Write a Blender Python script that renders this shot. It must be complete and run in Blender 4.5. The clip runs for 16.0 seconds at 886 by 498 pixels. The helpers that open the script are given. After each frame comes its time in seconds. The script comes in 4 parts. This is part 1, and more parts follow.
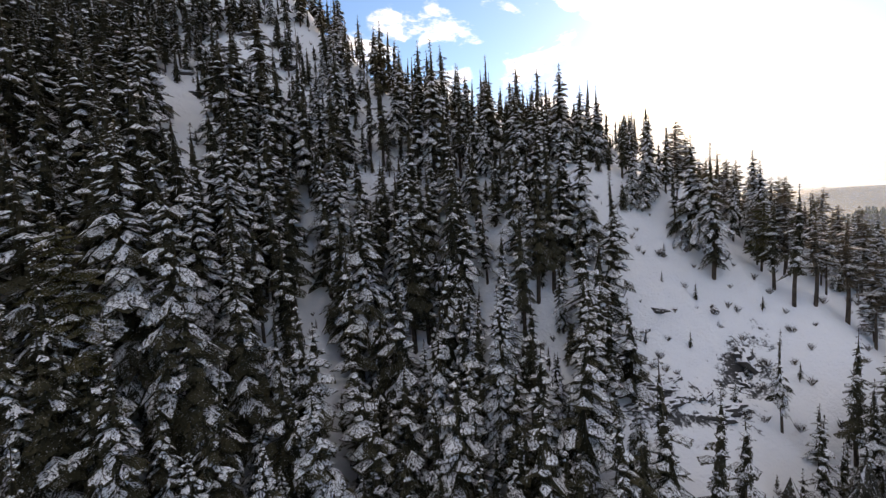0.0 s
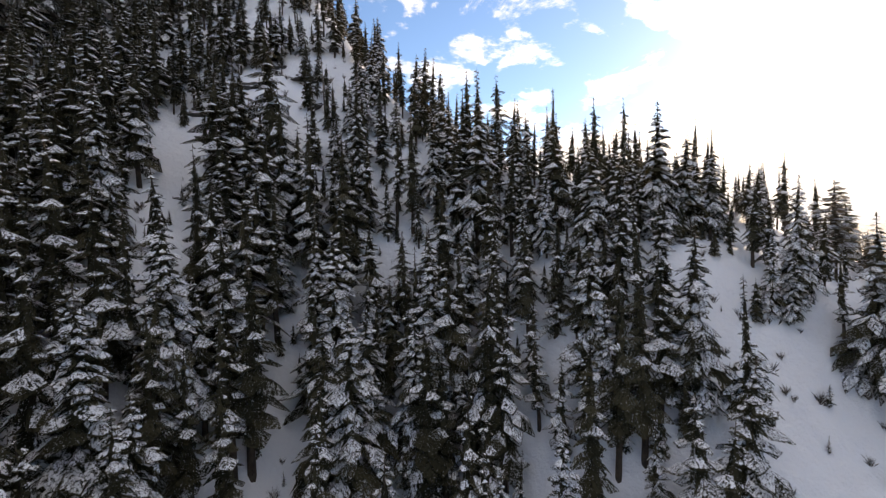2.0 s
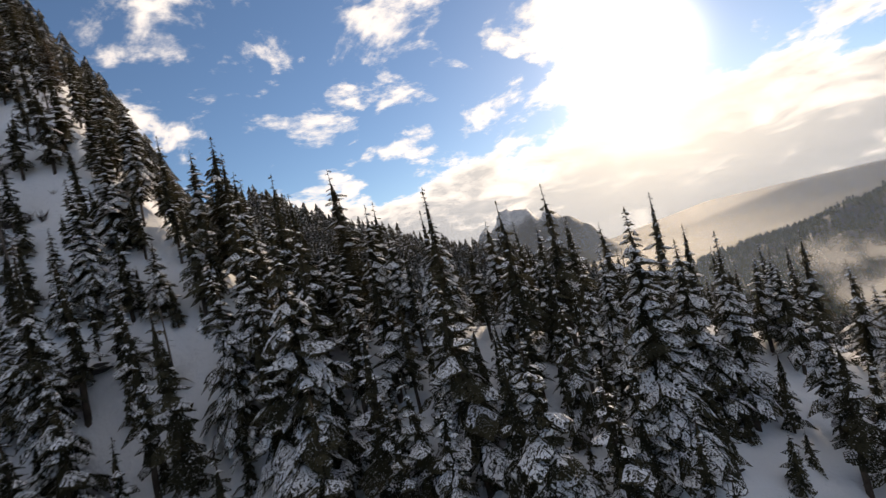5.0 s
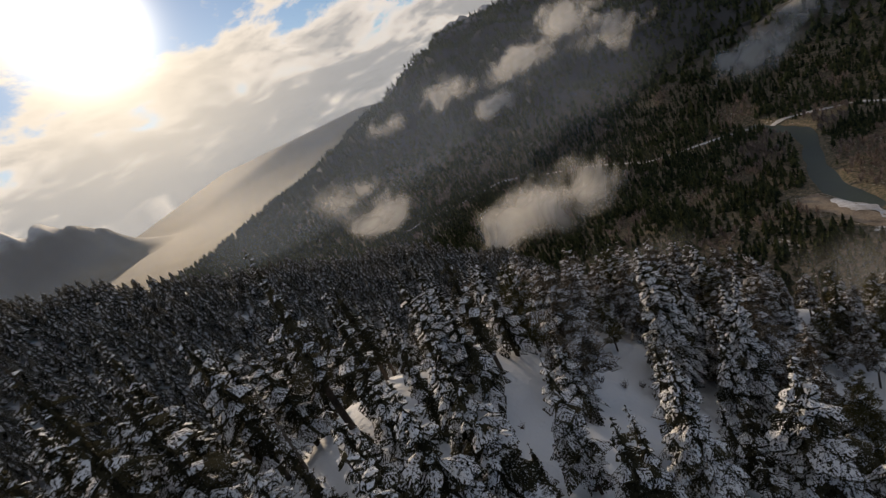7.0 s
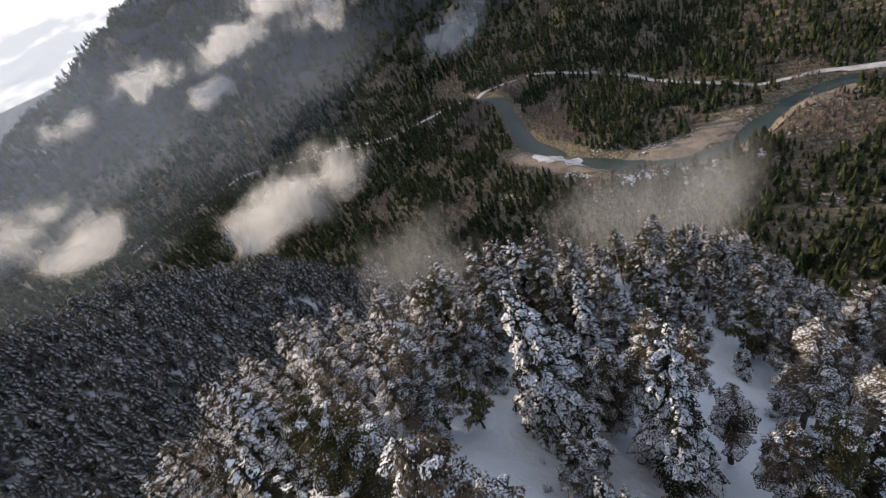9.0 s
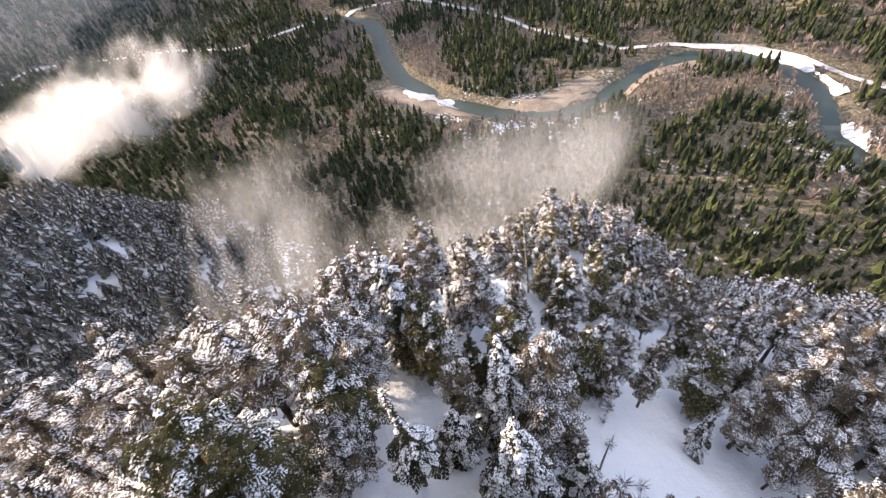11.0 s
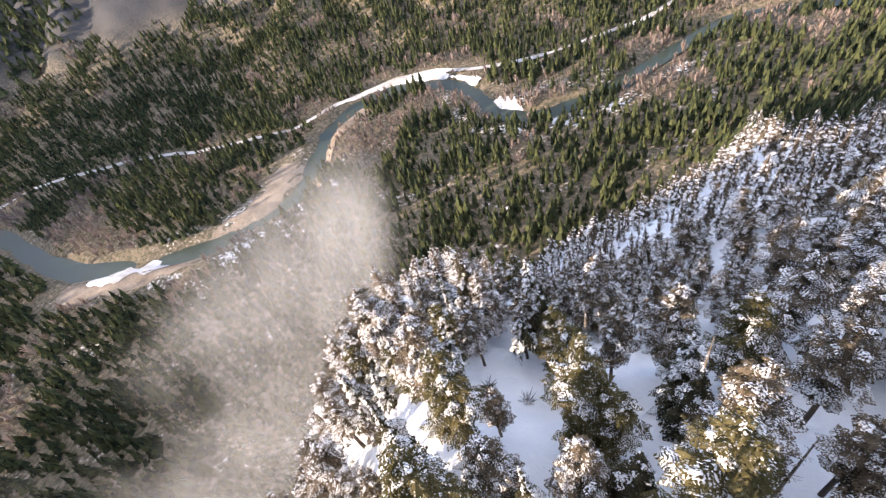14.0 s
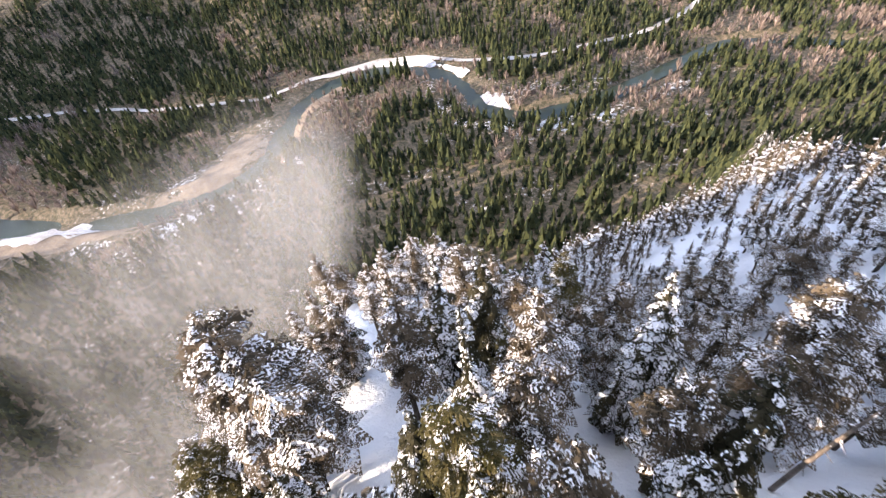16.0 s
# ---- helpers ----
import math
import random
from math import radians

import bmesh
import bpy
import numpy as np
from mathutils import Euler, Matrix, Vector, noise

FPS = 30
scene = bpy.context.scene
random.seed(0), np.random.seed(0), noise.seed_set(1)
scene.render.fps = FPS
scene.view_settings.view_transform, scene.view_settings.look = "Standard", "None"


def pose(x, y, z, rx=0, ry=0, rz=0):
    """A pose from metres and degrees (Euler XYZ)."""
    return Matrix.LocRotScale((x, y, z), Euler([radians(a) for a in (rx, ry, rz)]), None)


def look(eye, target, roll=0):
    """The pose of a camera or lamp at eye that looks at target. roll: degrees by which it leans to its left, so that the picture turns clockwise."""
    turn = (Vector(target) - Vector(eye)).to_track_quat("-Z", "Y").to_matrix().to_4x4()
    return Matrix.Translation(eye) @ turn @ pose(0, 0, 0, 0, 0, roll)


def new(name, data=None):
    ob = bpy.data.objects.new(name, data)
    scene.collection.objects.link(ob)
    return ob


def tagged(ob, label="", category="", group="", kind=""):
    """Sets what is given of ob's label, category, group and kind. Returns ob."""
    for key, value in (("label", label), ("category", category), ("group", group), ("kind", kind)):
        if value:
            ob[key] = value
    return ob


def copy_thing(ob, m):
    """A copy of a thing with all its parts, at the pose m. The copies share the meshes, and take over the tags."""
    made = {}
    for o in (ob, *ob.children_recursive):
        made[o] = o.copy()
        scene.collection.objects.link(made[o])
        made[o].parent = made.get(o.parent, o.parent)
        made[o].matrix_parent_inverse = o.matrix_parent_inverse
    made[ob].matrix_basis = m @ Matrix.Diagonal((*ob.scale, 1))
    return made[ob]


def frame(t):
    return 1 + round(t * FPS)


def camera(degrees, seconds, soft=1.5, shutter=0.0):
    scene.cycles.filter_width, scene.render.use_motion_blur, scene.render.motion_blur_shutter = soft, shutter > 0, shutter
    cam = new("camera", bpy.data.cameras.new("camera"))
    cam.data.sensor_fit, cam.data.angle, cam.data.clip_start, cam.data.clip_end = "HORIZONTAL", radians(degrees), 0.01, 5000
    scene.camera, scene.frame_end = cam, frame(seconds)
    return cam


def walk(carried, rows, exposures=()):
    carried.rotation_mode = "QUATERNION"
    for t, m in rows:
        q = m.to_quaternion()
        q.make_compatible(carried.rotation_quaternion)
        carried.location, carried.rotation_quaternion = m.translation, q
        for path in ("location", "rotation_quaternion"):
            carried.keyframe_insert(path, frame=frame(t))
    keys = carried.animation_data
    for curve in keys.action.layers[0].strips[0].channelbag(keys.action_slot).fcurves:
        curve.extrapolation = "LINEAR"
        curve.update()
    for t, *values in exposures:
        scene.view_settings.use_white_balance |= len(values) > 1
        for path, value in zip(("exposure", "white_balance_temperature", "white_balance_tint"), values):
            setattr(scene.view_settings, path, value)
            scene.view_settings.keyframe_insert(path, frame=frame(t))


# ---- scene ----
cam = camera(87.4, 16.0, soft=1.25, shutter=0.12)
# seconds, x, y, z, heading to the right of +y, pitch up, lean
PATH = [
    (0.0, 0.00, -0.00, 0.00, 0.35, -4.90, 3.36),
    (0.5, 1.36, 5.64, 2.19, -0.65, -4.94, 2.38),
    (1.0, 2.75, 11.38, 4.44, -3.25, -4.75, 2.00),
    (1.5, 3.83, 17.26, 6.69, -6.18, -3.61, 1.88),
    (2.0, 4.67, 23.11, 9.01, -8.47, -2.04, 1.48),
    (2.5, 5.29, 28.86, 11.56, -10.98, 0.53, 0.62),
    (3.0, 5.82, 34.54, 14.21, -13.71, 3.46, -0.38),
    (3.2, 6.05, 36.75, 15.34, -14.61, 4.13, -0.50),
    (5.3, 10.85, 60.41, 25.65, 10.47, -1.11, 18.34),
    (5.5, 11.45, 62.70, 26.46, 16.47, -3.36, 21.63),
    (6.0, 13.27, 68.28, 28.74, 29.86, -9.37, 26.17),
    (6.2, 14.27, 70.44, 29.38, 34.75, -12.18, 27.55),
    (6.5, 15.94, 73.59, 30.16, 41.85, -15.41, 26.23),
    (7.0, 19.25, 77.88, 30.82, 51.62, -19.95, 25.99),
    (7.5, 23.36, 81.58, 30.84, 60.09, -24.07, 25.22),
    (8.0, 28.11, 84.58, 29.82, 66.63, -27.95, 24.71),
    (8.5, 33.61, 86.78, 28.18, 73.69, -30.57, 24.36),
    (9.0, 40.00, 87.84, 26.28, 80.03, -34.29, 25.15),
    (9.2, 42.60, 88.10, 25.59, 82.62, -35.44, 26.63),
    (11.3, 65.58, 85.96, 12.97, 100.79, -47.00, 7.61),
    (11.5, 67.35, 85.18, 11.29, 102.66, -46.35, 6.76),
    (12.0, 72.12, 83.43, 7.29, 109.37, -44.60, 8.47),
    (12.5, 77.28, 81.85, 3.85, 119.20, -43.04, 10.04),
    (13.0, 82.17, 79.57, 0.65, 128.98, -42.35, 11.38),
    (13.5, 86.71, 77.29, -2.89, 133.16, -43.70, 15.97),
    (14.0, 90.78, 74.95, -6.96, 137.44, -43.87, 18.24),
    (14.5, 94.62, 72.59, -11.56, 142.79, -44.16, 14.89),
    (15.0, 97.96, 69.93, -16.24, 145.52, -44.11, 13.10),
    (15.5, 101.38, 66.66, -20.53, 145.94, -44.59, 12.76),
    (16.0, 104.61, 63.01, -24.77, 143.26, -44.94, 8.13),
]


def aim(x, y, z, yaw, pitch, lean):
    a, p = radians(yaw), radians(pitch)
    return look((x, y, z), (x + math.sin(a) * math.cos(p), y + math.cos(a) * math.cos(p), z + math.sin(p)), -lean)


walk(cam, [(r[0], aim(*r[1:])) for r in PATH],
     exposures=[(0.0, 0.62, 7400, 16), (3.2, 0.56, 7300, 16), (5.3, -0.4, 7050, 13), (7.0, -0.82, 7000, 12), (8.2, -0.7, 6650, 11), (9.2, 0.5, 6350, 13), (11.3, 1.57, 6550, 17), (16.0, 1.54, 6350, 17)])
scene.cycles.transparent_max_bounces = 24

# ---- sky, sun ----
SUN_AZ, SUN_EL = 29.0, 17.0
to_sun = Vector((math.sin(radians(SUN_AZ)) * math.cos(radians(SUN_EL)), math.cos(radians(SUN_AZ)) * math.cos(radians(SUN_EL)), math.sin(radians(SUN_EL))))
sun = new("sun", bpy.data.lights.new("sun", "SUN"))
sun.data.energy, sun.data.angle, sun.data.color = 5.0, radians(0.6), (1.0, 0.82, 0.61)
sun.matrix_world = look(to_sun * 1000, (0, 0, 0))


class Nodes:
    """Short hand for node trees."""

    def __init__(self, tree):
        self.t = tree
        tree.nodes.clear()

    def add(self, kind, **kw):
        n = self.t.nodes.new(kind)
        for k, v in kw.items():
            if k == "op":
                n.operation = v
            elif k == "mode":
                n.blend_type = v
            elif k == "dtype":
                n.data_type = v
            else:
                self.put(n.inputs[k.replace("_", " ")], v)
        return n

    def put(self, socket, v):
        if isinstance(v, bpy.types.NodeSocket):
            self.t.links.new(v, socket)
        else:
            socket.default_value = v

    def math(self, op, a, b=0.0, clamp=False):
        n = self.t.nodes.new("ShaderNodeMath")
        n.operation, n.use_clamp = op, clamp
        self.put(n.inputs[0], a)
        self.put(n.inputs[1], b)
        return n.outputs[0]

    def vmath(self, op, a, b):
        n = self.t.nodes.new("ShaderNodeVectorMath")
        n.operation = op
        self.put(n.inputs[0], a)
        self.put(n.inputs[1], b)
        return n

    def mix(self, f, a, b, mode="MIX"):
        n = self.t.nodes.new("ShaderNodeMix")
        n.data_type, n.blend_type = "RGBA", mode
        self.put(n.inputs[0], f)
        self.put(n.inputs[6], a)
        self.put(n.inputs[7], b)
        return n.outputs[2]

    def ramp(self, v, a, b):
        n = self.t.nodes.new("ShaderNodeMapRange")
        n.interpolation_type = "SMOOTHSTEP"
        self.put(n.inputs[0], v)
        n.inputs[1].default_value, n.inputs[2].default_value = a, b
        return n.outputs[0]

    def noise(self, vec, scale, detail=4.0, rough=0.55, dist=0.0):
        n = self.t.nodes.new("ShaderNodeTexNoise")
        self.put(n.inputs["Vector"], vec)
        n.inputs["Scale"].default_value, n.inputs["Detail"].default_value = scale, detail
        n.inputs["Roughness"].default_value, n.inputs["Distortion"].default_value = rough, dist
        return n.outputs["Fac"]


def build_world():
    w = bpy.data.worlds.new("sky")
    scene.world = w
    w.use_nodes = True
    N = Nodes(w.node_tree)
    sky = N.t.nodes.new("ShaderNodeTexSky")
    sky.sky_type, sky.sun_disc = "NISHITA", False
    sky.sun_elevation, sky.sun_rotation = radians(SUN_EL), radians(SUN_AZ)
    sky.altitude, sky.dust_density, sky.ozone_density = 600, 0.3, 4.0
    way = N.t.nodes.new("ShaderNodeTexCoord").outputs["Generated"]
    xyz = N.t.nodes.new("ShaderNodeSeparateXYZ")
    N.put(xyz.inputs[0], way)
    up = N.math("MAXIMUM", xyz.outputs[2], 0.0)
    # cloud layer: directions thrown on a flat ceiling
    h = N.math("ADD", up, 0.27)
    flat = N.t.nodes.new("ShaderNodeCombineXYZ")
    N.put(flat.inputs[0], N.math("DIVIDE", xyz.outputs[0], h))
    N.put(flat.inputs[1], N.math("DIVIDE", xyz.outputs[1], h))
    c1 = N.noise(flat.outputs[0], 2.5, 8.0, 0.6, 0.35)
    c2 = N.noise(flat.outputs[0], 6.5, 6.0, 0.62, 0.3)
    near_sun = N.vmath("DOT_PRODUCT", way, tuple(to_sun)).outputs["Value"]
    low = N.ramp(up, 0.26, 0.02)
    cover = N.math("ADD", N.math("MULTIPLY", c1, 0.8), N.math("MULTIPLY", c2, 0.25))
    cover = N.math("ADD", cover, N.math("MULTIPLY", low, 0.24))
    cover = N.math("ADD", cover, N.math("MULTIPLY", N.ramp(near_sun, 0.72, 0.97), 0.05))
    mask = N.ramp(cover, 0.56, 0.66)
    thick = N.ramp(cover, 0.62, 0.8)
    glow = N.math("POWER", N.math("MAXIMUM", near_sun, 0.0), 30.0)
    core = N.math("POWER", N.math("MAXIMUM", near_sun, 0.0), 420.0)
    lit = N.mix(thick, (10.0, 9.4, 8.8, 1), (4.6, 4.7, 4.9, 1))
    lit = N.mix(glow, lit, (12.0, 10.8, 9.0, 1))
    col = N.mix(mask, sky.outputs[0], lit)
    # a grey cloud deck added overhead, out of view, to neutralise blue skylight
    col = N.mix(N.math("MULTIPLY", N.ramp(up, 0.55, 0.8), 0.7), col, (4.0, 4.0, 4.05, 1))
    halo = N.mix(core, (0, 0, 0, 1), (60.0, 54.0, 44.0, 1))
    col = N.mix(1.0, col, halo, "ADD")
    bg = N.add("ShaderNodeBackground", Color=col, Strength=0.15)
    out = N.t.nodes.new("ShaderNodeOutputWorld")
    N.put(out.inputs[0], bg.outputs[0])


build_world()


# ---- materials ----
def material(name):
    m = bpy.data.materials.new(name)
    m.use_nodes = True
    N = Nodes(m.node_tree)
    out = N.t.nodes.new("ShaderNodeOutputMaterial")
    return m, N, out


def world_place(N):
    return N.t.nodes.new("ShaderNodeNewGeometry").outputs["Position"]


def bump(N, height, strength, distance):
    n = N.t.nodes.new("ShaderNodeBump")
    n.inputs["Strength"].default_value, n.inputs["Distance"].default_value = strength, distance
    N.put(n.inputs["Height"], height)
    return n.outputs[0]


def surface(N, out, color, rough, normal=None, sheen=0.0, spec=0.3):
    b = N.t.nodes.new("ShaderNodeBsdfPrincipled")
    N.put(b.inputs["Base Color"], color)
    N.put(b.inputs["Roughness"], rough)
    b.inputs["Specular IOR Level"].default_value = spec
    if normal is not None:
        N.put(b.inputs["Normal"], normal)
    N.put(out.inputs[0], b.outputs[0])
    return b


def attribute(N, name):
    n = N.t.nodes.new("ShaderNodeAttribute")
    n.attribute_name = name
    return n.outputs["Fac"]


def ground_material():
    m, N, out = material("snowy_ground")
    p = world_place(N)
    big, mid, fine = N.noise(p, 0.05, 5), N.noise(p, 0.35, 6, 0.6), N.noise(p, 2.2, 5, 0.65)
    snow = N.mix(mid, (0.80, 0.82, 0.86, 1), (0.88, 0.89, 0.90, 1))
    rock = N.mix(fine, (0.026, 0.028, 0.031, 1), (0.10, 0.098, 0.098, 1))
    floor = N.mix(N.ramp(mid, 0.35, 0.65), (0.08, 0.075, 0.05, 1), (0.26, 0.20, 0.145, 1))
    floor = N.mix(N.ramp(fine, 0.45, 0.7), floor, (0.045, 0.055, 0.02, 1))
    soil = N.mix(attribute(N, "rocky"), floor, rock)
    keep = N.math("ADD", attribute(N, "snow"), N.math("MULTIPLY", N.math("SUBTRACT", N.math("ADD", N.math("MULTIPLY", mid, 0.6), N.math("MULTIPLY", fine, 0.4)), 0.5), 1.5))
    col = N.mix(N.ramp(keep, 0.42, 0.56), soil, snow)
    surface(N, out, col, 0.75, bump(N, N.math("ADD", N.math("MULTIPLY", mid, 1.0), N.math("MULTIPLY", fine, 0.3)), 0.8, 0.7), spec=0.2)
    return m


def plain_material(name, c0, c1, scale, rough=0.8, bumpy=0.4, dist=0.05, by_random=0.0):
    m, N, out = material(name)
    p = world_place(N)
    a, b = N.noise(p, scale, 5), N.noise(p, scale * 7, 4)
    f = N.math("ADD", N.math("MULTIPLY", a, 0.65), N.math("MULTIPLY", b, 0.35))
    if by_random:
        r = N.t.nodes.new("ShaderNodeNewGeometry").outputs["Random Per Island"]
        f = N.math("ADD", f, N.math("MULTIPLY", N.math("SUBTRACT", r, 0.5), by_random))
    col = N.mix(N.ramp(f, 0.3, 0.7), c0, c1)
    surface(N, out, col, rough, bump(N, b, bumpy, dist) if bumpy else None)
    return m


def twigs(N, p, period):
    """How far a place on a bough lies from the middle of its nearest side twig, 0 to 1, and a fine noise."""
    drift = N.math("MULTIPLY", N.noise(p, 2.2, 3.0, 0.7), 3.2)
    c = N.math("DIVIDE", N.math("SUBTRACT", attribute(N, "along"), N.math("MULTIPLY", attribute(N, "across"), 0.85)), period)
    s = N.math("FRACT", N.math("ADD", c, drift))
    return N.math("MULTIPLY", N.math("ABSOLUTE", N.math("SUBTRACT", s, 0.5)), 2.0), N.math("MULTIPLY", N.math("SUBTRACT", N.noise(p, 10.5, 3.0, 0.68), 0.5), 3.4)


def cut_out(N, out, shader, keep):
    """Lets the gaps between the twigs through."""
    x = N.t.nodes.new("ShaderNodeMixShader")
    N.put(x.inputs[0], N.math("GREATER_THAN", keep, 0.0))
    N.put(x.inputs[1], N.add("ShaderNodeBsdfTransparent").outputs[0])
    N.put(x.inputs[2], shader)
    N.put(out.inputs[0], x.outputs[0])


def leaf_material(name, c0, c1, rime=0.0, period=0.0, fill=0.8, gaps=0.0):
    m, N, out = material(name)
    p = world_place(N)
    r = N.t.nodes.new("ShaderNodeNewGeometry").outputs["Random Per Island"]
    f = N.math("ADD", N.math("MULTIPLY", r, 0.6), N.math("MULTIPLY", N.noise(p, 0.08, 3), 0.6))
    col = N.mix(N.ramp(f, 0.25, 0.9), c0, c1)
    if rime:
        white = N.ramp(N.noise(p, 5.5, 3.0, 0.65), 0.66 - 0.2 * rime, 0.74 - 0.2 * rime)
        col = N.mix(white, col, (0.8, 0.81, 0.83, 1))
    d = N.add("ShaderNodeBsdfDiffuse", Color=col, Roughness=0.6)
    t = N.add("ShaderNodeBsdfTranslucent", Color=col)
    x = N.t.nodes.new("ShaderNodeMixShader")
    x.inputs[0].default_value = 0.25
    N.put(x.inputs[1], d.outputs[0])
    N.put(x.inputs[2], t.outputs[0])
    if gaps:
        cut_out(N, out, x.outputs[0], N.math("SUBTRACT", N.noise(p, 3.5, 3.0, 0.7), gaps))
    elif period:
        tri, fine = twigs(N, p, period)
        keep = N.math("SUBTRACT", N.math("ADD", fill, fine), N.math("MULTIPLY", tri, 0.9))
        cut_out(N, out, x.outputs[0], keep)
    else:
        N.put(out.inputs[0], x.outputs[0])
    return m


def snow_load_material(name="tree_snow", period=0.36, fill=0.46):
    m, N, out = material(name)
    p = world_place(N)
    a, b = N.noise(p, 0.6, 4), N.noise(p, 6.0, 4)
    bs = surface(N, out, N.mix(a, (0.80, 0.81, 0.83, 1), (0.88, 0.88, 0.89, 1)), 0.8, bump(N, b, 0.6, 0.08), spec=0.2)
    tri, fine = twigs(N, p, period)
    clot = N.math("MULTIPLY", N.math("SUBTRACT", N.noise(p, 2.4, 2.0, 0.5), 0.5), 1.6)
    keep = N.math("SUBTRACT", N.math("ADD", N.math("ADD", fill, fine), clot), N.math("MULTIPLY", tri, 0.85))
    cut_out(N, out, bs.outputs[0], keep)
    return m


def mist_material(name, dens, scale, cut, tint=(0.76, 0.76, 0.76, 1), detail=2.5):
    """Thin mist, or painted haze by its tint: soft noise, fading to the rim by the attribute 'rim'."""
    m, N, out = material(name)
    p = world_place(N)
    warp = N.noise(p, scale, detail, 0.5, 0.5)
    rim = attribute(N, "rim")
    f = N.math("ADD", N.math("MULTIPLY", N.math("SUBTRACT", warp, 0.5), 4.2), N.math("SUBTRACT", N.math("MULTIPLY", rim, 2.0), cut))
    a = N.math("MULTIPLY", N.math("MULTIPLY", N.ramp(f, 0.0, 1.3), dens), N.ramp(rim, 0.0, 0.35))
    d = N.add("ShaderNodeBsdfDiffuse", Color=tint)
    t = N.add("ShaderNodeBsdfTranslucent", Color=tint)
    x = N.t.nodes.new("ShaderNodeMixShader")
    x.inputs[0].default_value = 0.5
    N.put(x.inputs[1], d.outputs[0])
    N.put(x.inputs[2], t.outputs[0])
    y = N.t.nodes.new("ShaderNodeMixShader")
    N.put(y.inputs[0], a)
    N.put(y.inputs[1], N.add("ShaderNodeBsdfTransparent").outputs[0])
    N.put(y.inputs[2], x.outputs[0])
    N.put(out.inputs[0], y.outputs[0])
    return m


def water_material():
    m, N, out = material("river_water")
    p = world_place(N)
    n = N.noise(p, 0.5, 4, 0.6, 0.5)
    col = N.mix(N.noise(p, 0.03, 3), (0.028, 0.040, 0.032, 1), (0.055, 0.072, 0.052, 1))
    surface(N, out, col, 0.3, bump(N, n, 0.35, 0.3), spec=0.35)
    return m


def rock_material():
    m, N, out = material("snowy_rock")
    p = world_place(N)
    a, b = N.noise(p, 0.9, 5, 0.65), N.noise(p, 5.0, 4)
    col = N.mix(N.math("ADD", N.math("MULTIPLY", a, 0.6), N.math("MULTIPLY", b, 0.4)), (0.012, 0.012, 0.013, 1), (0.13, 0.12, 0.11, 1))
    nor = N.t.nodes.new("ShaderNodeSeparateXYZ")
    N.put(nor.inputs[0], N.t.nodes.new("ShaderNodeNewGeometry").outputs["Normal"])
    lie = N.ramp(N.math("ADD", nor.outputs[2], N.math("MULTIPLY", N.math("SUBTRACT", a, 0.5), 1.6)), 0.5, 0.62)
    surface(N, out, N.mix(lie, col, (0.83, 0.84, 0.87, 1)), 0.8, bump(N, b, 0.9, 0.15))
    return m


GROUND = ground_material()
SNOW = snow_load_material()
SNOW_FINE = snow_load_material("fine_tree_snow", 0.3, 0.24)
NEEDLE = leaf_material("needles", (0.028, 0.028, 0.018, 1), (0.085, 0.076, 0.046, 1), 0.2, 0.36, 0.66)
NEEDLE_OLIVE = leaf_material("olive_needles", (0.045, 0.043, 0.017, 1), (0.14, 0.12, 0.058, 1), 0.34, 0.28, 0.58)
NEEDLE_BROWN = leaf_material("rimed_needles", (0.05, 0.043, 0.03, 1), (0.19, 0.15, 0.105, 1), 0.3, 0.3, 0.58)
NEEDLE_FAR = leaf_material("slope_needles", (0.035, 0.036, 0.028, 1), (0.12, 0.11, 0.085, 1), 0.45, gaps=0.41)
NEEDLE_GREEN = leaf_material("valley_needles", (0.028, 0.040, 0.028, 1), (0.105, 0.118, 0.055, 1))
SNOW_FAR = leaf_material("slope_tree_snow", (0.74, 0.75, 0.77, 1), (0.88, 0.88, 0.89, 1), gaps=0.475)
TWIG = leaf_material("bare_twigs", (0.15, 0.12, 0.105, 1), (0.36, 0.29, 0.25, 1))
BARK = plain_material("bark", (0.03, 0.022, 0.017, 1), (0.11, 0.085, 0.065, 1), 1.2, 0.9, 0.7, 0.05)
DEADWOOD = plain_material("weathered_wood", (0.09, 0.075, 0.06, 1), (0.24, 0.2, 0.17, 1), 1.4, 0.9, 0.6, 0.04)
ROCK = rock_material()
ROAD = plain_material("road_surface", (0.22, 0.21, 0.2, 1), (0.72, 0.71, 0.7, 1), 0.05, 0.85, 0.2)
BAR_SNOW = plain_material("bar_snow", (0.42, 0.38, 0.34, 1), (0.86, 0.86, 0.88, 1), 0.12, 0.8, 0.3)
GRAVEL = plain_material("gravel", (0.16, 0.125, 0.095, 1), (0.36, 0.29, 0.22, 1), 0.09, 0.9, 0.4)
WATER = water_material()


# ---- terrain ----
def smooth_lines(x, xs, ys, k=6.0):
    """Piecewise line through xs, ys, rounded over +-k."""
    return sum(np.interp(x + o * k, xs, ys) for o in (-1, -0.5, 0, 0.5, 1)) / 5


def waves(x, y, size, seed, octaves=4):
    """Cheap smooth noise, about -1 to 1."""
    rng = np.random.RandomState(seed)
    v, amp, tot = 0, 1.0, 0
    for o in range(octaves):
        for _ in range(4):
            a, ph = rng.uniform(0, 6.283, 2)
            k = 6.283 / size * (2 ** o) * rng.uniform(0.75, 1.3)
            v = v + amp * np.sin(k * (x * math.cos(a) + y * math.sin(a)) + ph + 1.3 * np.sin(k * 0.6 * (y * math.cos(a) - x * math.sin(a)) + ph * 2))
        tot += amp * 2.2
        amp *= 0.5
    return v / tot


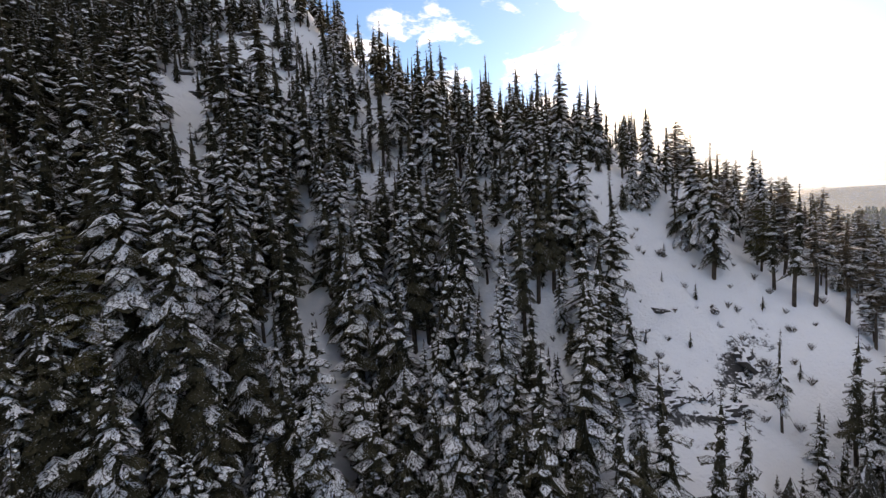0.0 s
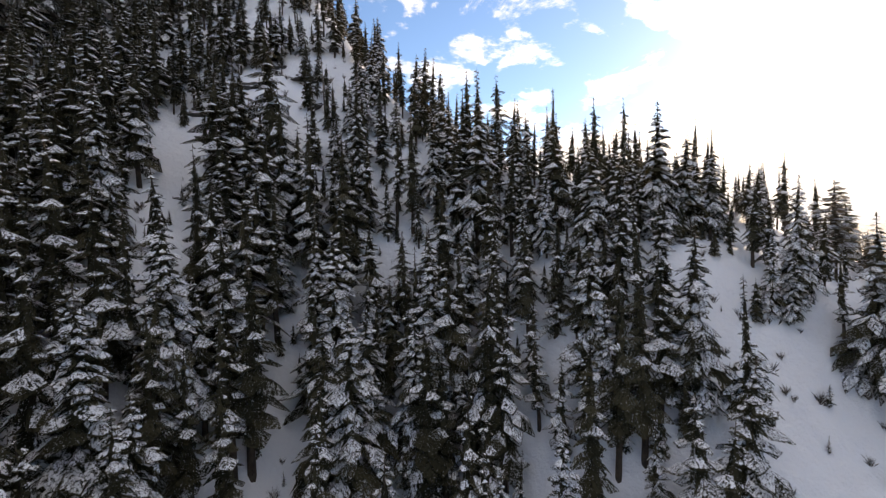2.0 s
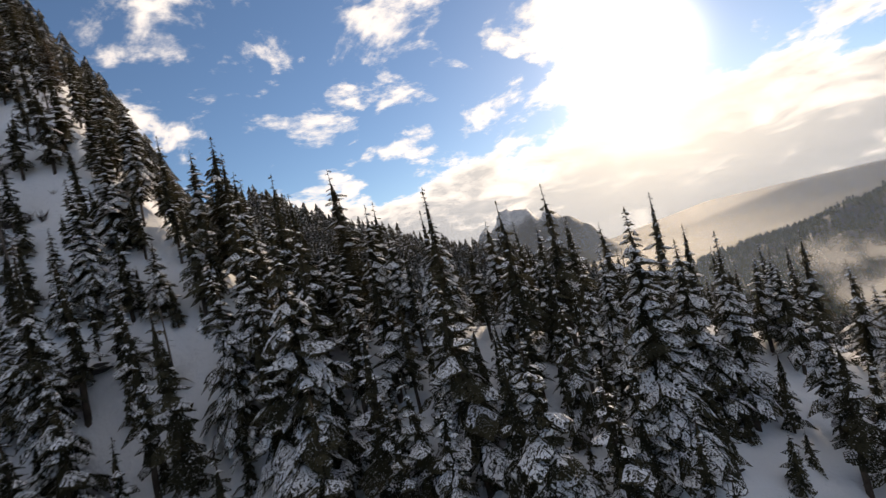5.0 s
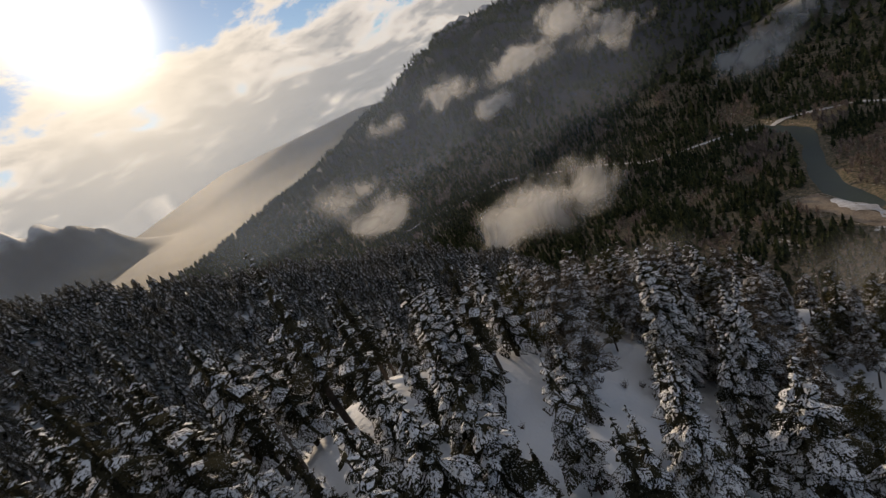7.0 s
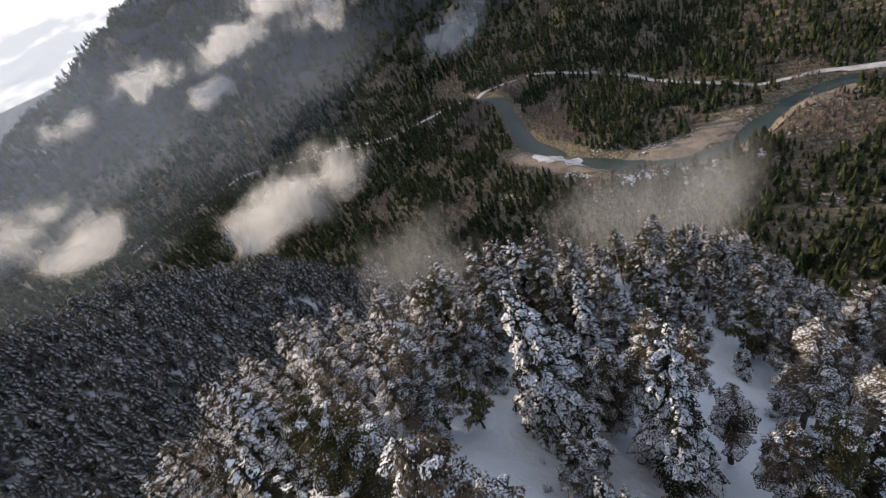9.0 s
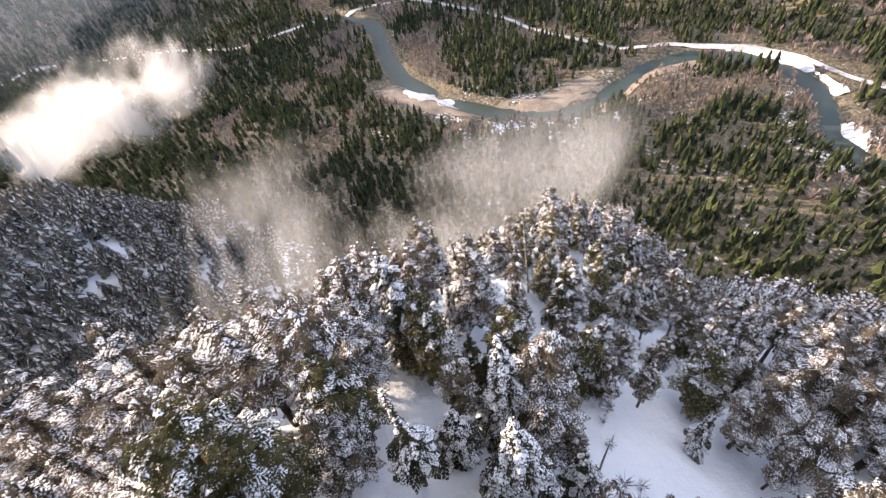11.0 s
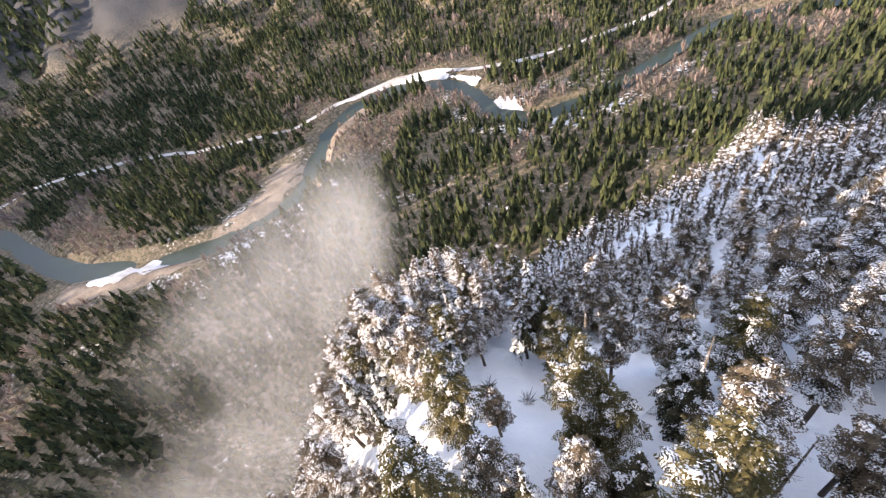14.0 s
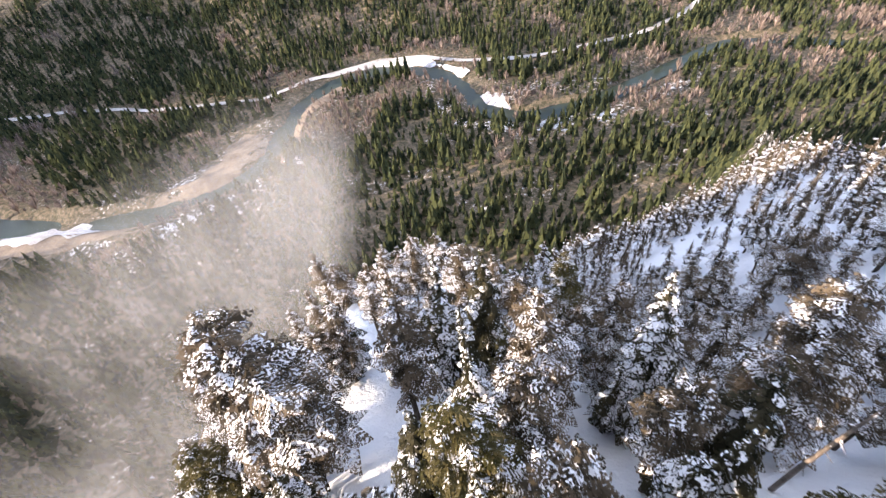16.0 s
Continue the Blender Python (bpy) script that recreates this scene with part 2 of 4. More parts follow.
CREST_X = [-700, -300, -120, -60, -41, -27, -12, 0, 14, 35, 50, 60, 72, 84, 95, 105, 123, 133, 150, 180, 240]
CREST_Y = [560, 330, 205, 150, 130, 116, 107, 103, 101, 103, 104, 103, 98, 88, 76, 65, 51, 43, 27, 0, -50]
CREST_Z = [520, 340, 155, 92, 68, 48, 28, 20, 17, 13, 7, -1, -9, -17, -27, -37, -53, -62, -98, -150, -230]
SPUR_X = [-700, -100, 0, 76, 127, 202, 253, 290, 340, 420]
SPUR_Y = [420, 400, 383, 372, 358, 315, 283, 240, 180, 110]
SPUR_Z = [300, 90, 42, 14, -15, -52, -72, -118, -190, -240]
VALLEY = -217.0
RIVER = [(760, 90), (700, 38), (640, 34), (577, 38), (520, 30), (470, 3), (428, -26), (398, -68), (390, -105), (410, -150), (432, -192), (430, -240), (408, -275), (372, -291), (335, -288), (300, -270), (277, -246), (246, -243), (222, -258), (190, -296), (165, -345), (142, -395), (122, -432), (80, -450), (-20, -464), (-150, -470)]


ROAD_LINE = [(650, 640), (715, 590), (752, 535), (788, 500), (792, 454), (760, 330), (712, 209), (722, 144), (738, 83), (742, 38), (742, -20), (650, -90), (540, -140), (470, -185), (452, -235), (412, -290), (372, -306), (320, -318), (290, -330), (226, -384), (198, -420), (176, -460), (150, -560)]
FLATS = [(512, 52), (476, 32), (446, 8), (424, -22), (412, -60), (414, -100), (428, -140)]


def line_distance(x, y, line):
    d = np.full(np.shape(x), 1e9)
    for (x0, y0), (x1, y1) in zip(line, line[1:]):
        ux, uy = x1 - x0, y1 - y0
        t = np.clip(((x - x0) * ux + (y - y0) * uy) / (ux * ux + uy * uy), 0, 1)
        d = np.minimum(d, np.hypot(x - x0 - t * ux, y - y0 - t * uy))
    return d


def river_distance(x, y):
    return line_distance(x, y, RIVER)


def smooth_max(a, b, k):
    h = np.clip(0.5 + 0.5 * (a - b) / k, 0, 1)
    return b + (a - b) * h + k * h * (1 - h)


def height(x, y):
    x, y = np.asarray(x, float), np.asarray(y, float)
    # the near ridge
    d = smooth_lines(x, CREST_X, CREST_Y) - y
    zc = smooth_lines(x, CREST_X, CREST_Z)
    s = np.maximum(d, 0)
    west = np.where(s < 40, 1.25 * s, 50 + 0.6 * (s - 40))
    mid = np.interp(s, [0, 18, 38, 400], [0, 9, 36, 240])
    lean = np.interp(x, [60, 85, 102, 114, 130], [0.6, 0.57, 0.68, 0.78, 0.9])
    east = lean * s + 9 * np.exp(-((s - 42) / 20.0) ** 2) * np.clip((x - 84) / 14, 0, 1)
    wm = np.clip((x + 4) / 18, 0, 1)
    me = np.clip((x - 40) / 16, 0, 1)
    south = west * (1 - wm) + (mid * (1 - me) + east * me) * wm
    n = np.maximum(-d, 0)
    north = np.interp(n, [0, 10, 30, 800], [0, 4, 20, 560])
    broad = np.interp(n, [0, 20, 36, 56, 800], [0, 1, 8, 46, 560]) * (1 - np.clip((x - 105) / 10, 0, 1)) + np.interp(n, [0, 10, 28, 46, 800], [0, 2, 12, 46, 560]) * np.clip((x - 105) / 10, 0, 1)
    wide = np.clip((x - 62) / 14, 0, 1)
    north = north * (1 - wide) + broad * wide
    near = zc - south - north
    # the next spur
    e = smooth_lines(x, SPUR_X, SPUR_Y, 15) - y
    spur = smooth_lines(x, SPUR_X, SPUR_Z, 15) - np.where(e > 0, 0.55 * e, -0.5 * e)
    spur = spur + 6 * waves(x, y, 90, 5, 3)
    # valley and its far sides
    floor = VALLEY + 3 + 2.5 * waves(x, y, 120, 8, 3)
    de = x - 780 + 30 * waves(x, y, 400, 3, 3)
    ds = (x - 470) * 0.6 - (y + 250) * 0.8 - 25 + 25 * waves(x, y, 300, 4, 3)
    dd = np.maximum(smooth_max(de, ds, 120), 0)
    top = np.interp(y, [-3000, 300, 1050, 1250, 1600, 2000], [420, 330, 340, 240, 110, 0])
    wall = top * (1 - np.exp(-(dd / 650.0) ** 1.35)) * 1.1 + np.clip(dd / 500, 0, 1) * top * (0.15 * waves(x, y, 420, 11, 5) + 0.07 * waves(x, y, 130, 14, 4))
    far_d = np.hypot((x - 720) / 1.0, (y - 3520) / 0.8)
    peak = 510 * np.maximum(0, 1 - far_d / 720.0) ** 1.15 + 190 * np.maximum(0, 1 - np.hypot(x - 1190, y - 3480) / 420)
    back = np.clip((y - 2600) / 900, 0, 1) * np.clip((x - 1600) / 1400, 0, 1) * 200
    peak = peak * (1 + 0.16 * waves(x, y, 260, 12, 5)) + back
    base = floor + np.maximum(wall, 0) + peak
    river = river_distance(x, y)
    base = base - 5.5 * np.exp(-(river / 11.0) ** 4)
    h = smooth_max(near, spur, 12)
    h = smooth_max(h, base, 14)
    # rough relief on the steep snow faces
    onhill = np.clip((h - VALLEY - 12) / 40, 0, 1)
    return h + onhill * (1.1 * waves(x, y, 26, 21, 4) + 0.35 * waves(x, y, 5, 22, 3))


def ground_height(x, y):
    return float(height(x, y))


def link_mesh(name, verts, faces, mats, parent=None, index=None, smooth=False):
    me = bpy.data.meshes.new(name)
    me.from_pydata(verts.tolist() if isinstance(verts, np.ndarray) else verts, [], faces.tolist() if isinstance(faces, np.ndarray) else faces)
    for m in mats:
        me.materials.append(m)
    if index is not None:
        me.polygons.foreach_set("material_index", np.asarray(index, np.int32))
    if smooth:
        me.polygons.foreach_set("use_smooth", np.ones(len(me.polygons), bool))
    me.update()
    ob = new(name, me)
    if parent is not None:
        ob.parent = parent
    return ob


def float_attribute(ob, name, values):
    a = ob.data.attributes.new(name, "FLOAT", "POINT")
    a.data.foreach_set("value", np.asarray(values, np.float32))


def build_ground():
    n = 340
    u = np.linspace(-1, 1, n)
    k, reach = 4.5, 4650.0
    line = reach * np.sinh(k * u) / math.sinh(k)
    X, Y = np.meshgrid(150 + line, 20 + line, indexing="ij")
    Z = height(X, Y)
    v = np.stack([X.ravel(), Y.ravel(), Z.ravel()], 1)
    i = np.arange(n * n).reshape(n, n)
    f = np.stack([i[:-1, :-1].ravel(), i[1:, :-1].ravel(), i[1:, 1:].ravel(), i[:-1, 1:].ravel()], 1)
    ob = link_mesh("ground", v, f, [GROUND], smooth=True)
    gx, gy = np.gradient(Z, axis=0) / np.gradient(X, axis=0), np.gradient(Z, axis=1) / np.gradient(Y, axis=1)
    steep = np.hypot(gx, gy)
    snow = 0.27 + 0.68 * np.clip((Z + 165) / 60, 0, 1) + 0.12 * waves(X, Y, 60, 31, 3)
    rd = river_distance(X, Y)
    snow += 0.2 * np.exp(-(np.abs(rd - 26) / 14) ** 2) * (waves(X, Y, 50, 32, 2) > -0.1)
    snow -= np.clip((steep - 1.35) * 0.5, 0, 0.45)
    far = np.clip((np.hypot(X - 60, Y - 80) - 360) / 150, 0, 1)
    snow = snow * (1 - far) + far * (0.25 - 0.12 * np.clip((Z + 205) / 20, 0, 1) + 0.36 * np.clip((Z - 40) / 120, 0, 1) + 0.1 * np.clip(waves(X, Y, 160, 33, 4), 0, 1))
    snow -= 0.5 * np.exp(-(line_distance(X, Y, [(20, 55), (30, 56), (38, 59), (44, 66)]) / 5.5) ** 2)
    float_attribute(ob, "snow", snow.ravel())
    float_attribute(ob, "rocky", np.clip((Z.ravel() + 170) / 40, 0, 1))
    return tagged(ob, "snow-covered mountain ground falling to a wooded valley", "ground", kind="structure")


build_ground()


def ribbon(name, line, width, lift, mat, label, category, steps=8, wobble=0.0, flat=None):
    """A strip along a rounded plan line, laid on the ground, or flat at a height."""
    p = np.array(line, float)
    d = np.concatenate([[0], np.cumsum(np.hypot(*np.diff(p, axis=0).T))])
    s = np.linspace(0, d[-1], len(p) * steps)
    q = np.stack([smooth_lines(s, d, p[:, 0], 10), smooth_lines(s, d, p[:, 1], 10)], 1)
    t = np.gradient(q, axis=0)
    t /= np.linalg.norm(t, axis=1)[:, None]
    nrm = np.stack([-t[:, 1], t[:, 0]], 1)
    w = np.interp(s / d[-1], np.linspace(0, 1, len(width)), width) / 2 * (1 + wobble * waves(s, s * 0, 40, 77, 3))
    rows = []
    for a in (-1, -0.33, 0.33, 1):
        xy = q + nrm * (a * w)[:, None]
        z = np.full(len(q), flat) if flat is not None else height(xy[:, 0], xy[:, 1]) + lift
        rows.append(np.concatenate([xy, z[:, None]], 1))
    v = np.stack(rows, 1).reshape(-1, 3)
    i = np.arange(len(v)).reshape(-1, 4)
    f = np.concatenate([np.stack([i[:-1, c], i[1:, c], i[1:, c + 1], i[:-1, c + 1]], 1) for c in range(3)])
    return tagged(link_mesh(name, v, f[:, ::-1], [mat], smooth=True), label, category, kind="structure")


ribbon("river", RIVER, (22, 22, 22, 20, 20, 19, 18, 13, 12, 12), 0, WATER, "grey-green winding river on the valley floor", "water", flat=VALLEY - 0.6)
ribbon("road", ROAD_LINE, (6, 6), 1.0, ROAD, "narrow snow-edged road along the valley", "road", wobble=0.2)


ribbon("gravel_bar", FLATS, (24, 26), 0.5, GRAVEL, "tan gravel flat beside the river", "gravel", wobble=0.5)
ribbon("gravel_bar", [(378, -95), (392, -130), (410, -165), (416, -205), (405, -240)], (17, 19), 0.5, GRAVEL, "sandy bank on the inside of the river bend", "gravel", wobble=0.5)
ribbon("snow_bar", [(498, 36), (468, 14), (440, -10), (424, -32)], (9, 15, 11), 0.9, BAR_SNOW, "white snow-covered bar along the river", "snow", wobble=1.3)
ribbon("snow_bar", [(290, -262), (276, -256), (262, -252), (250, -250)], (12, 18, 10), 0.9, BAR_SNOW, "bright snow patch at the river bend", "snow", wobble=1.0)
ribbon("snow_bar", [(425, -268), (400, -291), (372, -302), (338, -301), (312, -292)], (6, 9, 7), 0.9, BAR_SNOW, "strip of snow between road and river", "snow", wobble=1.3)


# ---- rocks and shrubs ----
def rock_mesh(seed):
    """An angular, layered rock."""
    bm = bmesh.new()
    bmesh.ops.create_icosphere(bm, subdivisions=3, radius=1.0)
    off = Vector((seed * 3.1, seed * 1.7, seed * 2.3))
    for v in bm.verts:
        p = v.co.copy()
        f = 1 + 0.7 * noise.noise(p * 1.2 + off) + 0.4 * noise.noise(p * 2.9 + off) + 0.2 * noise.noise(p * 6 + off)
        step = round((p.z + 0.5 * p.x) * 2.5) / 2.5
        v.co = p * f
        v.co.z = v.co.z * 0.55 + 0.45 * step
    me = bpy.data.meshes.new("rock_outcrop")
    bm.to_mesh(me)
    bm.free()
    me.materials.append(ROCK)
    return me


ROCKS = [rock_mesh(k) for k in range(5)]
# x, y, size along and across the slope, turn
LEDGES = [(21.8, 54.8, 2.6, 1.1, 10), (24.5, 55.6, 2.2, 1.0, -15), (27.5, 56.0, 1.6, 0.9, 20), (32, 55.7, 2.4, 1.1, -8), (35, 57.0, 2.6, 1.2, 12), (37.5, 58.2, 2.0, 1.1, 30), (43.7, 65.8, 2.2, 1.9, 60),
          (42.2, 71, 1.1, 0.7, 80), (32, 68.8, 1.5, 0.5, -35), (29.5, 66.5, 1.2, 0.4, 40), (27.1, 65.5, 1.3, 0.4, 45), (21.8, 64.4, 1.0, 0.4, 35), (24, 62.5, 1.0, 0.4, 50), (26, 86.2, 0.7, 0.4, 0),
          (40, 60.5, 1.4, 0.7, 20), (30.5, 60, 1.5, 0.5, 35), (22.8, 57, 1.8, 0.8, 35), (26, 58.2, 2.0, 0.8, -20), (29.4, 57.2, 1.5, 0.9, 10), (33.6, 58.6, 1.9, 0.8, 50), (38.8, 61.5, 1.7, 0.7, -30),
          (41.5, 63.5, 1.6, 0.9, 70)]
UPPER_ROCKS = [(-9.6, 87.6, 1.5, 0.8, 0), (-36, 97, 2.2, 0.9, 10), (-45, 106, 2.8, 1.1, 0), (-33, 108, 2.4, 0.9, 20), (-24, 106, 2.0, 0.8, 0), (-52, 100, 2.0, 1.0, 0), (129, 60, 2.5, 1.2, 50),
               (133, 72, 3.0, 1.3, 60), (-40, 110, 2.4, 0.9, 15), (-30, 103, 1.6, 0.7, -20), (-38, 92, 1.8, 0.8, 30), (-48, 96, 2.2, 0.9, 0), (-20, 98, 1.6, 0.7, 10), (-15, 78, 1.4, 0.7, 0),
               (-43, 84, 1.5, 0.7, 40)]
for k, (x, y, a, b, turn) in enumerate(LEDGES + UPPER_ROCKS):
    ob = new("rock_outcrop", ROCKS[k % 5])
    ob.matrix_world = pose(x, y, ground_height(x, y) - 0.3 * b, 45, 0, turn) @ Matrix.Diagonal((a * 1.15, b, b * 0.8, 1))
    tagged(ob, "dark wet rock outcrop breaking through the snow", "rock", "rocks on the slope")


def shrub_mesh(seed):
    """Leafless stems poking out of the snow."""
    rng = np.random.RandomState(seed)
    v, f, idx = [], [], []
    for k in range(44):
        a, u = rng.uniform(0, 6.283), rng.uniform(0.1, 1)
        p0 = np.array([rng.uniform(-0.15, 0.15), rng.uniform(-0.15, 0.15), -0.2])
        p1 = np.array([math.cos(a) * u * 0.9, math.sin(a) * u * 0.9, rng.uniform(0.4, 1.3)])
        m = (p0 + p1) / 2 + np.array([0, 0, 0.12])
        s = np.array([-math.sin(a), math.cos(a), 0]) * rng.uniform(0.006, 0.022)
        b = len(v)
        v += [p0, m + s, p1, m - s]
        f += [[b, b + 1, b + 2], [b, b + 2, b + 3]]
        snowy = int(rng.uniform() < 0.25)
        idx += [snowy, snowy]
    me = bpy.data.meshes.new("shrub")
    me.from_pydata([tuple(q) for q in v], [], f)
    me.materials.append(BARK)
    me.materials.append(SNOW)
    me.polygons.foreach_set("material_index", idx)
    return me


# ---- trees ----
def kite(p, direction, side, length, width, fold):
    """A drooping spray: four points, folded along its middle."""
    a = p
    b = p + direction * (length * 0.45) + side * (width * 0.5) - np.array([0, 0, fold])
    c = p + direction * length - np.array([0, 0, fold * 0.6])
    d = p + direction * (length * 0.45) - side * (width * 0.5) - np.array([0, 0, fold])
    return [a, b, c, d]


class Shell:
    """Points, faces and the twig places of a crown or its snow."""

    def __init__(self):
        self.v, self.f, self.a = [], [], []

    def packed(self):
        return np.array(self.v).reshape(-1, 3), self.f, np.array(self.a).reshape(-1, 2)


BOUGH_WIDTH = {2: (0.2, 1.0, 0.06), 3: (0.16, 0.92, 0.8, 0.05), 4: (0.14, 0.8, 1.0, 0.66, 0.04)}


def bough(shell, root, out, side, reach, rise, droop, width, seg, fold, lift=0.0, start=0.0):
    """An arching, roof-shaped bough that hangs over to its tip."""
    b = len(shell.v)
    up = np.array([0, 0, 1.0])
    for i in range(seg + 1):
        u = start + (1 - start) * i / seg
        p = root + out * (reach * u * (1 - 0.15 * u)) + up * (reach * (rise * u - droop * u ** 1.9) + lift)
        w = width * BOUGH_WIDTH[seg][i]
        shell.v += [p + side * w - up * (fold * w), p, p - side * w - up * (fold * w)]
        shell.a += [(reach * u, w), (reach * u, 0.0), (reach * u, w)]
    for i in range(seg):
        q = b + 3 * i
        shell.f += [(q, q + 3, q + 4), (q, q + 4, q + 1), (q + 1, q + 4, q + 5), (q + 1, q + 5, q + 2)]


def conifer_parts(seed, tall=16.0, spread=2.6, bare=0.12, branches=85, seg=3, subs=2, snow=0.8, ragged=0.25, thin_top=0.0, core=0.3, plump=0.25, hang=0.75, shape=0.72):
    """Vertices and faces of trunk, crown and snow load of one tree, base at the origin."""
    rng = np.random.RandomState(seed)
    lean = rng.uniform(-0.02, 0.02, 2)

    def axis(z):
        return np.array([lean[0] * z + 0.12 * math.sin(z * 0.35 + seed), lean[1] * z + 0.12 * math.cos(z * 0.3 + seed), z])

    trunk = Shell()
    rings, sides, r0 = 7, 6, tall * 0.014
    for i in range(rings):
        z = tall * i / (rings - 1)
        r = r0 * (1 - i / (rings - 1)) ** 0.8 + 0.012
        for k in range(sides):
            a = k * 6.283 / sides
            trunk.v.append(axis(z) + np.array([r * math.cos(a), r * math.sin(a), -0.6 if i == 0 else 0]))
            trunk.a.append((0, 0))
    for i in range(rings - 1):
        for k in range(sides):
            trunk.f.append((i * sides + k, i * sides + (k + 1) % sides, (i + 1) * sides + (k + 1) % sides, (i + 1) * sides + k))
    crown, load = Shell(), Shell()
    up = np.array([0, 0, 1.0])
    gap = rng.uniform(0, 6.283)
    for i in range(branches):
        t = bare + (1 - bare) * ((i + rng.uniform(0, 1)) / branches) ** 0.9
        prof = (1 - t) ** shape * min(1.0, 0.6 + (t - bare) * 3)
        if thin_top and t > 1 - thin_top:
            prof *= 0.5
        a = i * 2.4 + rng.uniform(-0.6, 0.6)
        # one side of a crown is always poorer than the other
        prof *= 1 - 0.22 * ragged * 2 * (0.5 + 0.5 * math.cos(a - gap))
        reach = max(0.32, 1.2 * spread * prof * rng.uniform(1 - ragged * 1.7, 1 + ragged))
        out = np.array([math.cos(a), math.sin(a), 0])
        side = np.array([-math.sin(a), math.cos(a), 0])
        droop = hang * rng.uniform(0.7, 1.35) * (1.15 - 0.6 * t)
        rise = rng.uniform(0.0, 0.3)
        wd = min(0.95, plump * reach * rng.uniform(0.75, 1.3) + 0.1)
        fold = rng.uniform(0.35, 0.9)
        loaded = rng.uniform() < snow
        root = axis(tall * t)
        bough(crown, root, out, side, reach, rise, droop, wd, seg, fold)
        if loaded:
            bough(load, root, out, side, reach * rng.uniform(0.85, 1.0), rise, droop, wd * 0.86, seg, fold * 0.9, 0.07, rng.uniform(0.05, 0.35))
        if subs and reach > 0.9:
            for sgn in ((1, -1) if subs > 1 else (rng.choice([-1, 1]),)):
                u = rng.uniform(0.3, 0.55)
                p = root + out * (reach * u * (1 - 0.15 * u)) + up * (reach * (rise * u - droop * u ** 1.9))
                o2 = out * 0.72 + side * (0.7 * sgn)
                s2 = side * 0.72 - out * (0.7 * sgn)
                r2 = reach * rng.uniform(0.4, 0.65)
                d2 = droop * rng.uniform(0.9, 1.5)
                w2 = wd * rng.uniform(0.55, 0.8)
                bough(crown, p, o2, s2, r2, 0.0, d2, w2, 2, fold)
                if loaded and rng.uniform() < 0.85:
                    bough(load, p, o2, s2, r2 * 0.95, 0.0, d2, w2 * 0.85, 2, fold, 0.06, 0.1)
    # dense heart of the crown
    tiers = 7
    for t in range(tiers):
        u0 = bare + 0.04 + (0.92 - bare) * t / tiers
        zt = tall * min(0.93, u0 + (1.0 - bare) / tiers * 1.4)
        r = spread * core * (1 - u0) ** 0.8
        for k in range(6):
            a = k * 1.047 + t * 0.6 + rng.uniform(-0.2, 0.2)
            b = len(crown.v)
            crown.v.append(axis(zt))
            crown.a.append((rng.uniform(0, 1), 0))
            for o in (-0.55, 0.55):
                rr = r * rng.uniform(0.75, 1.2)
                crown.v.append(axis(tall * u0) + np.array([rr * math.cos(a + o), rr * math.sin(a + o), -rng.uniform(0, 0.06) * tall]))
                crown.a.append((rng.uniform(1, 2), 0.3))
            crown.f.append((b, b + 1, b + 2))
    # leader
    b = len(crown.v)
    crown.v += kite(axis(tall * 0.985), up, np.array([1.0, 0, 0]), tall * 0.03, 0.16, 0)
    crown.a += [(0, 0)] * 4
    crown.f += [(b, b + 1, b + 2), (b, b + 2, b + 3)]
    return trunk.packed(), crown.packed(), load.packed()


def snag_parts(seed, tall=13.0):
    """A dead, bare stem with broken stubs."""
    rng = np.random.RandomState(seed)
    tv, tf = [], []

    def stick(p0, p1, r0, r1, sides=5):
        b = len(tv)
        w = (p1 - p0) / np.linalg.norm(p1 - p0)
        s = np.cross(w, [0.3, 0.2, 0.9])
        s /= np.linalg.norm(s)
        q = np.cross(w, s)
        for p, r in ((p0, r0), (p1, r1)):
            for k in range(sides):
                a = k * 6.283 / sides
                tv.append(p + r * (math.cos(a) * s + math.sin(a) * q))
        for k in range(sides):
            tf.append((b + k, b + (k + 1) % sides, b + sides + (k + 1) % sides, b + sides + k))

    bend = rng.uniform(-0.4, 0.4, 2)
    pts = [np.array([bend[0] * u * u, bend[1] * u * u, tall * u - (0.6 if u == 0 else 0)]) for u in (0, 0.3, 0.6, 0.85, 1)]
    rad = [0.17, 0.14, 0.1, 0.06, 0.025]
    for i in range(4):
        stick(pts[i], pts[i + 1], rad[i], rad[i + 1])
    sv, sf = [], []
    for i in range(26):
        u = rng.uniform(0.25, 0.98)
        p = np.array([bend[0] * u * u, bend[1] * u * u, tall * u])
        a = rng.uniform(0, 6.283)
        ln = rng.uniform(0.25, 1.3) * (1.15 - u)
        q = p + np.array([math.cos(a) * ln, math.sin(a) * ln, -0.25 * ln])
        stick(p, q, 0.03, 0.01, 3)
        if rng.uniform() < 0.4:
            dirn = (q - p) / np.linalg.norm(q - p)
            sd = np.cross(dirn, [0, 0, 1.0])
            b = len(sv)
            sv.extend(kite(p + np.array([0, 0, 0.05]), dirn, sd, ln, 0.12, 0.02))
            sf.extend([(b, b + 1, b + 2), (b, b + 2, b + 3)])
    return (np.array(tv), tf, np.zeros((len(tv), 2))), (np.array(sv).reshape(-1, 3), sf, np.zeros((len(sv), 2)))


KINDS = {}


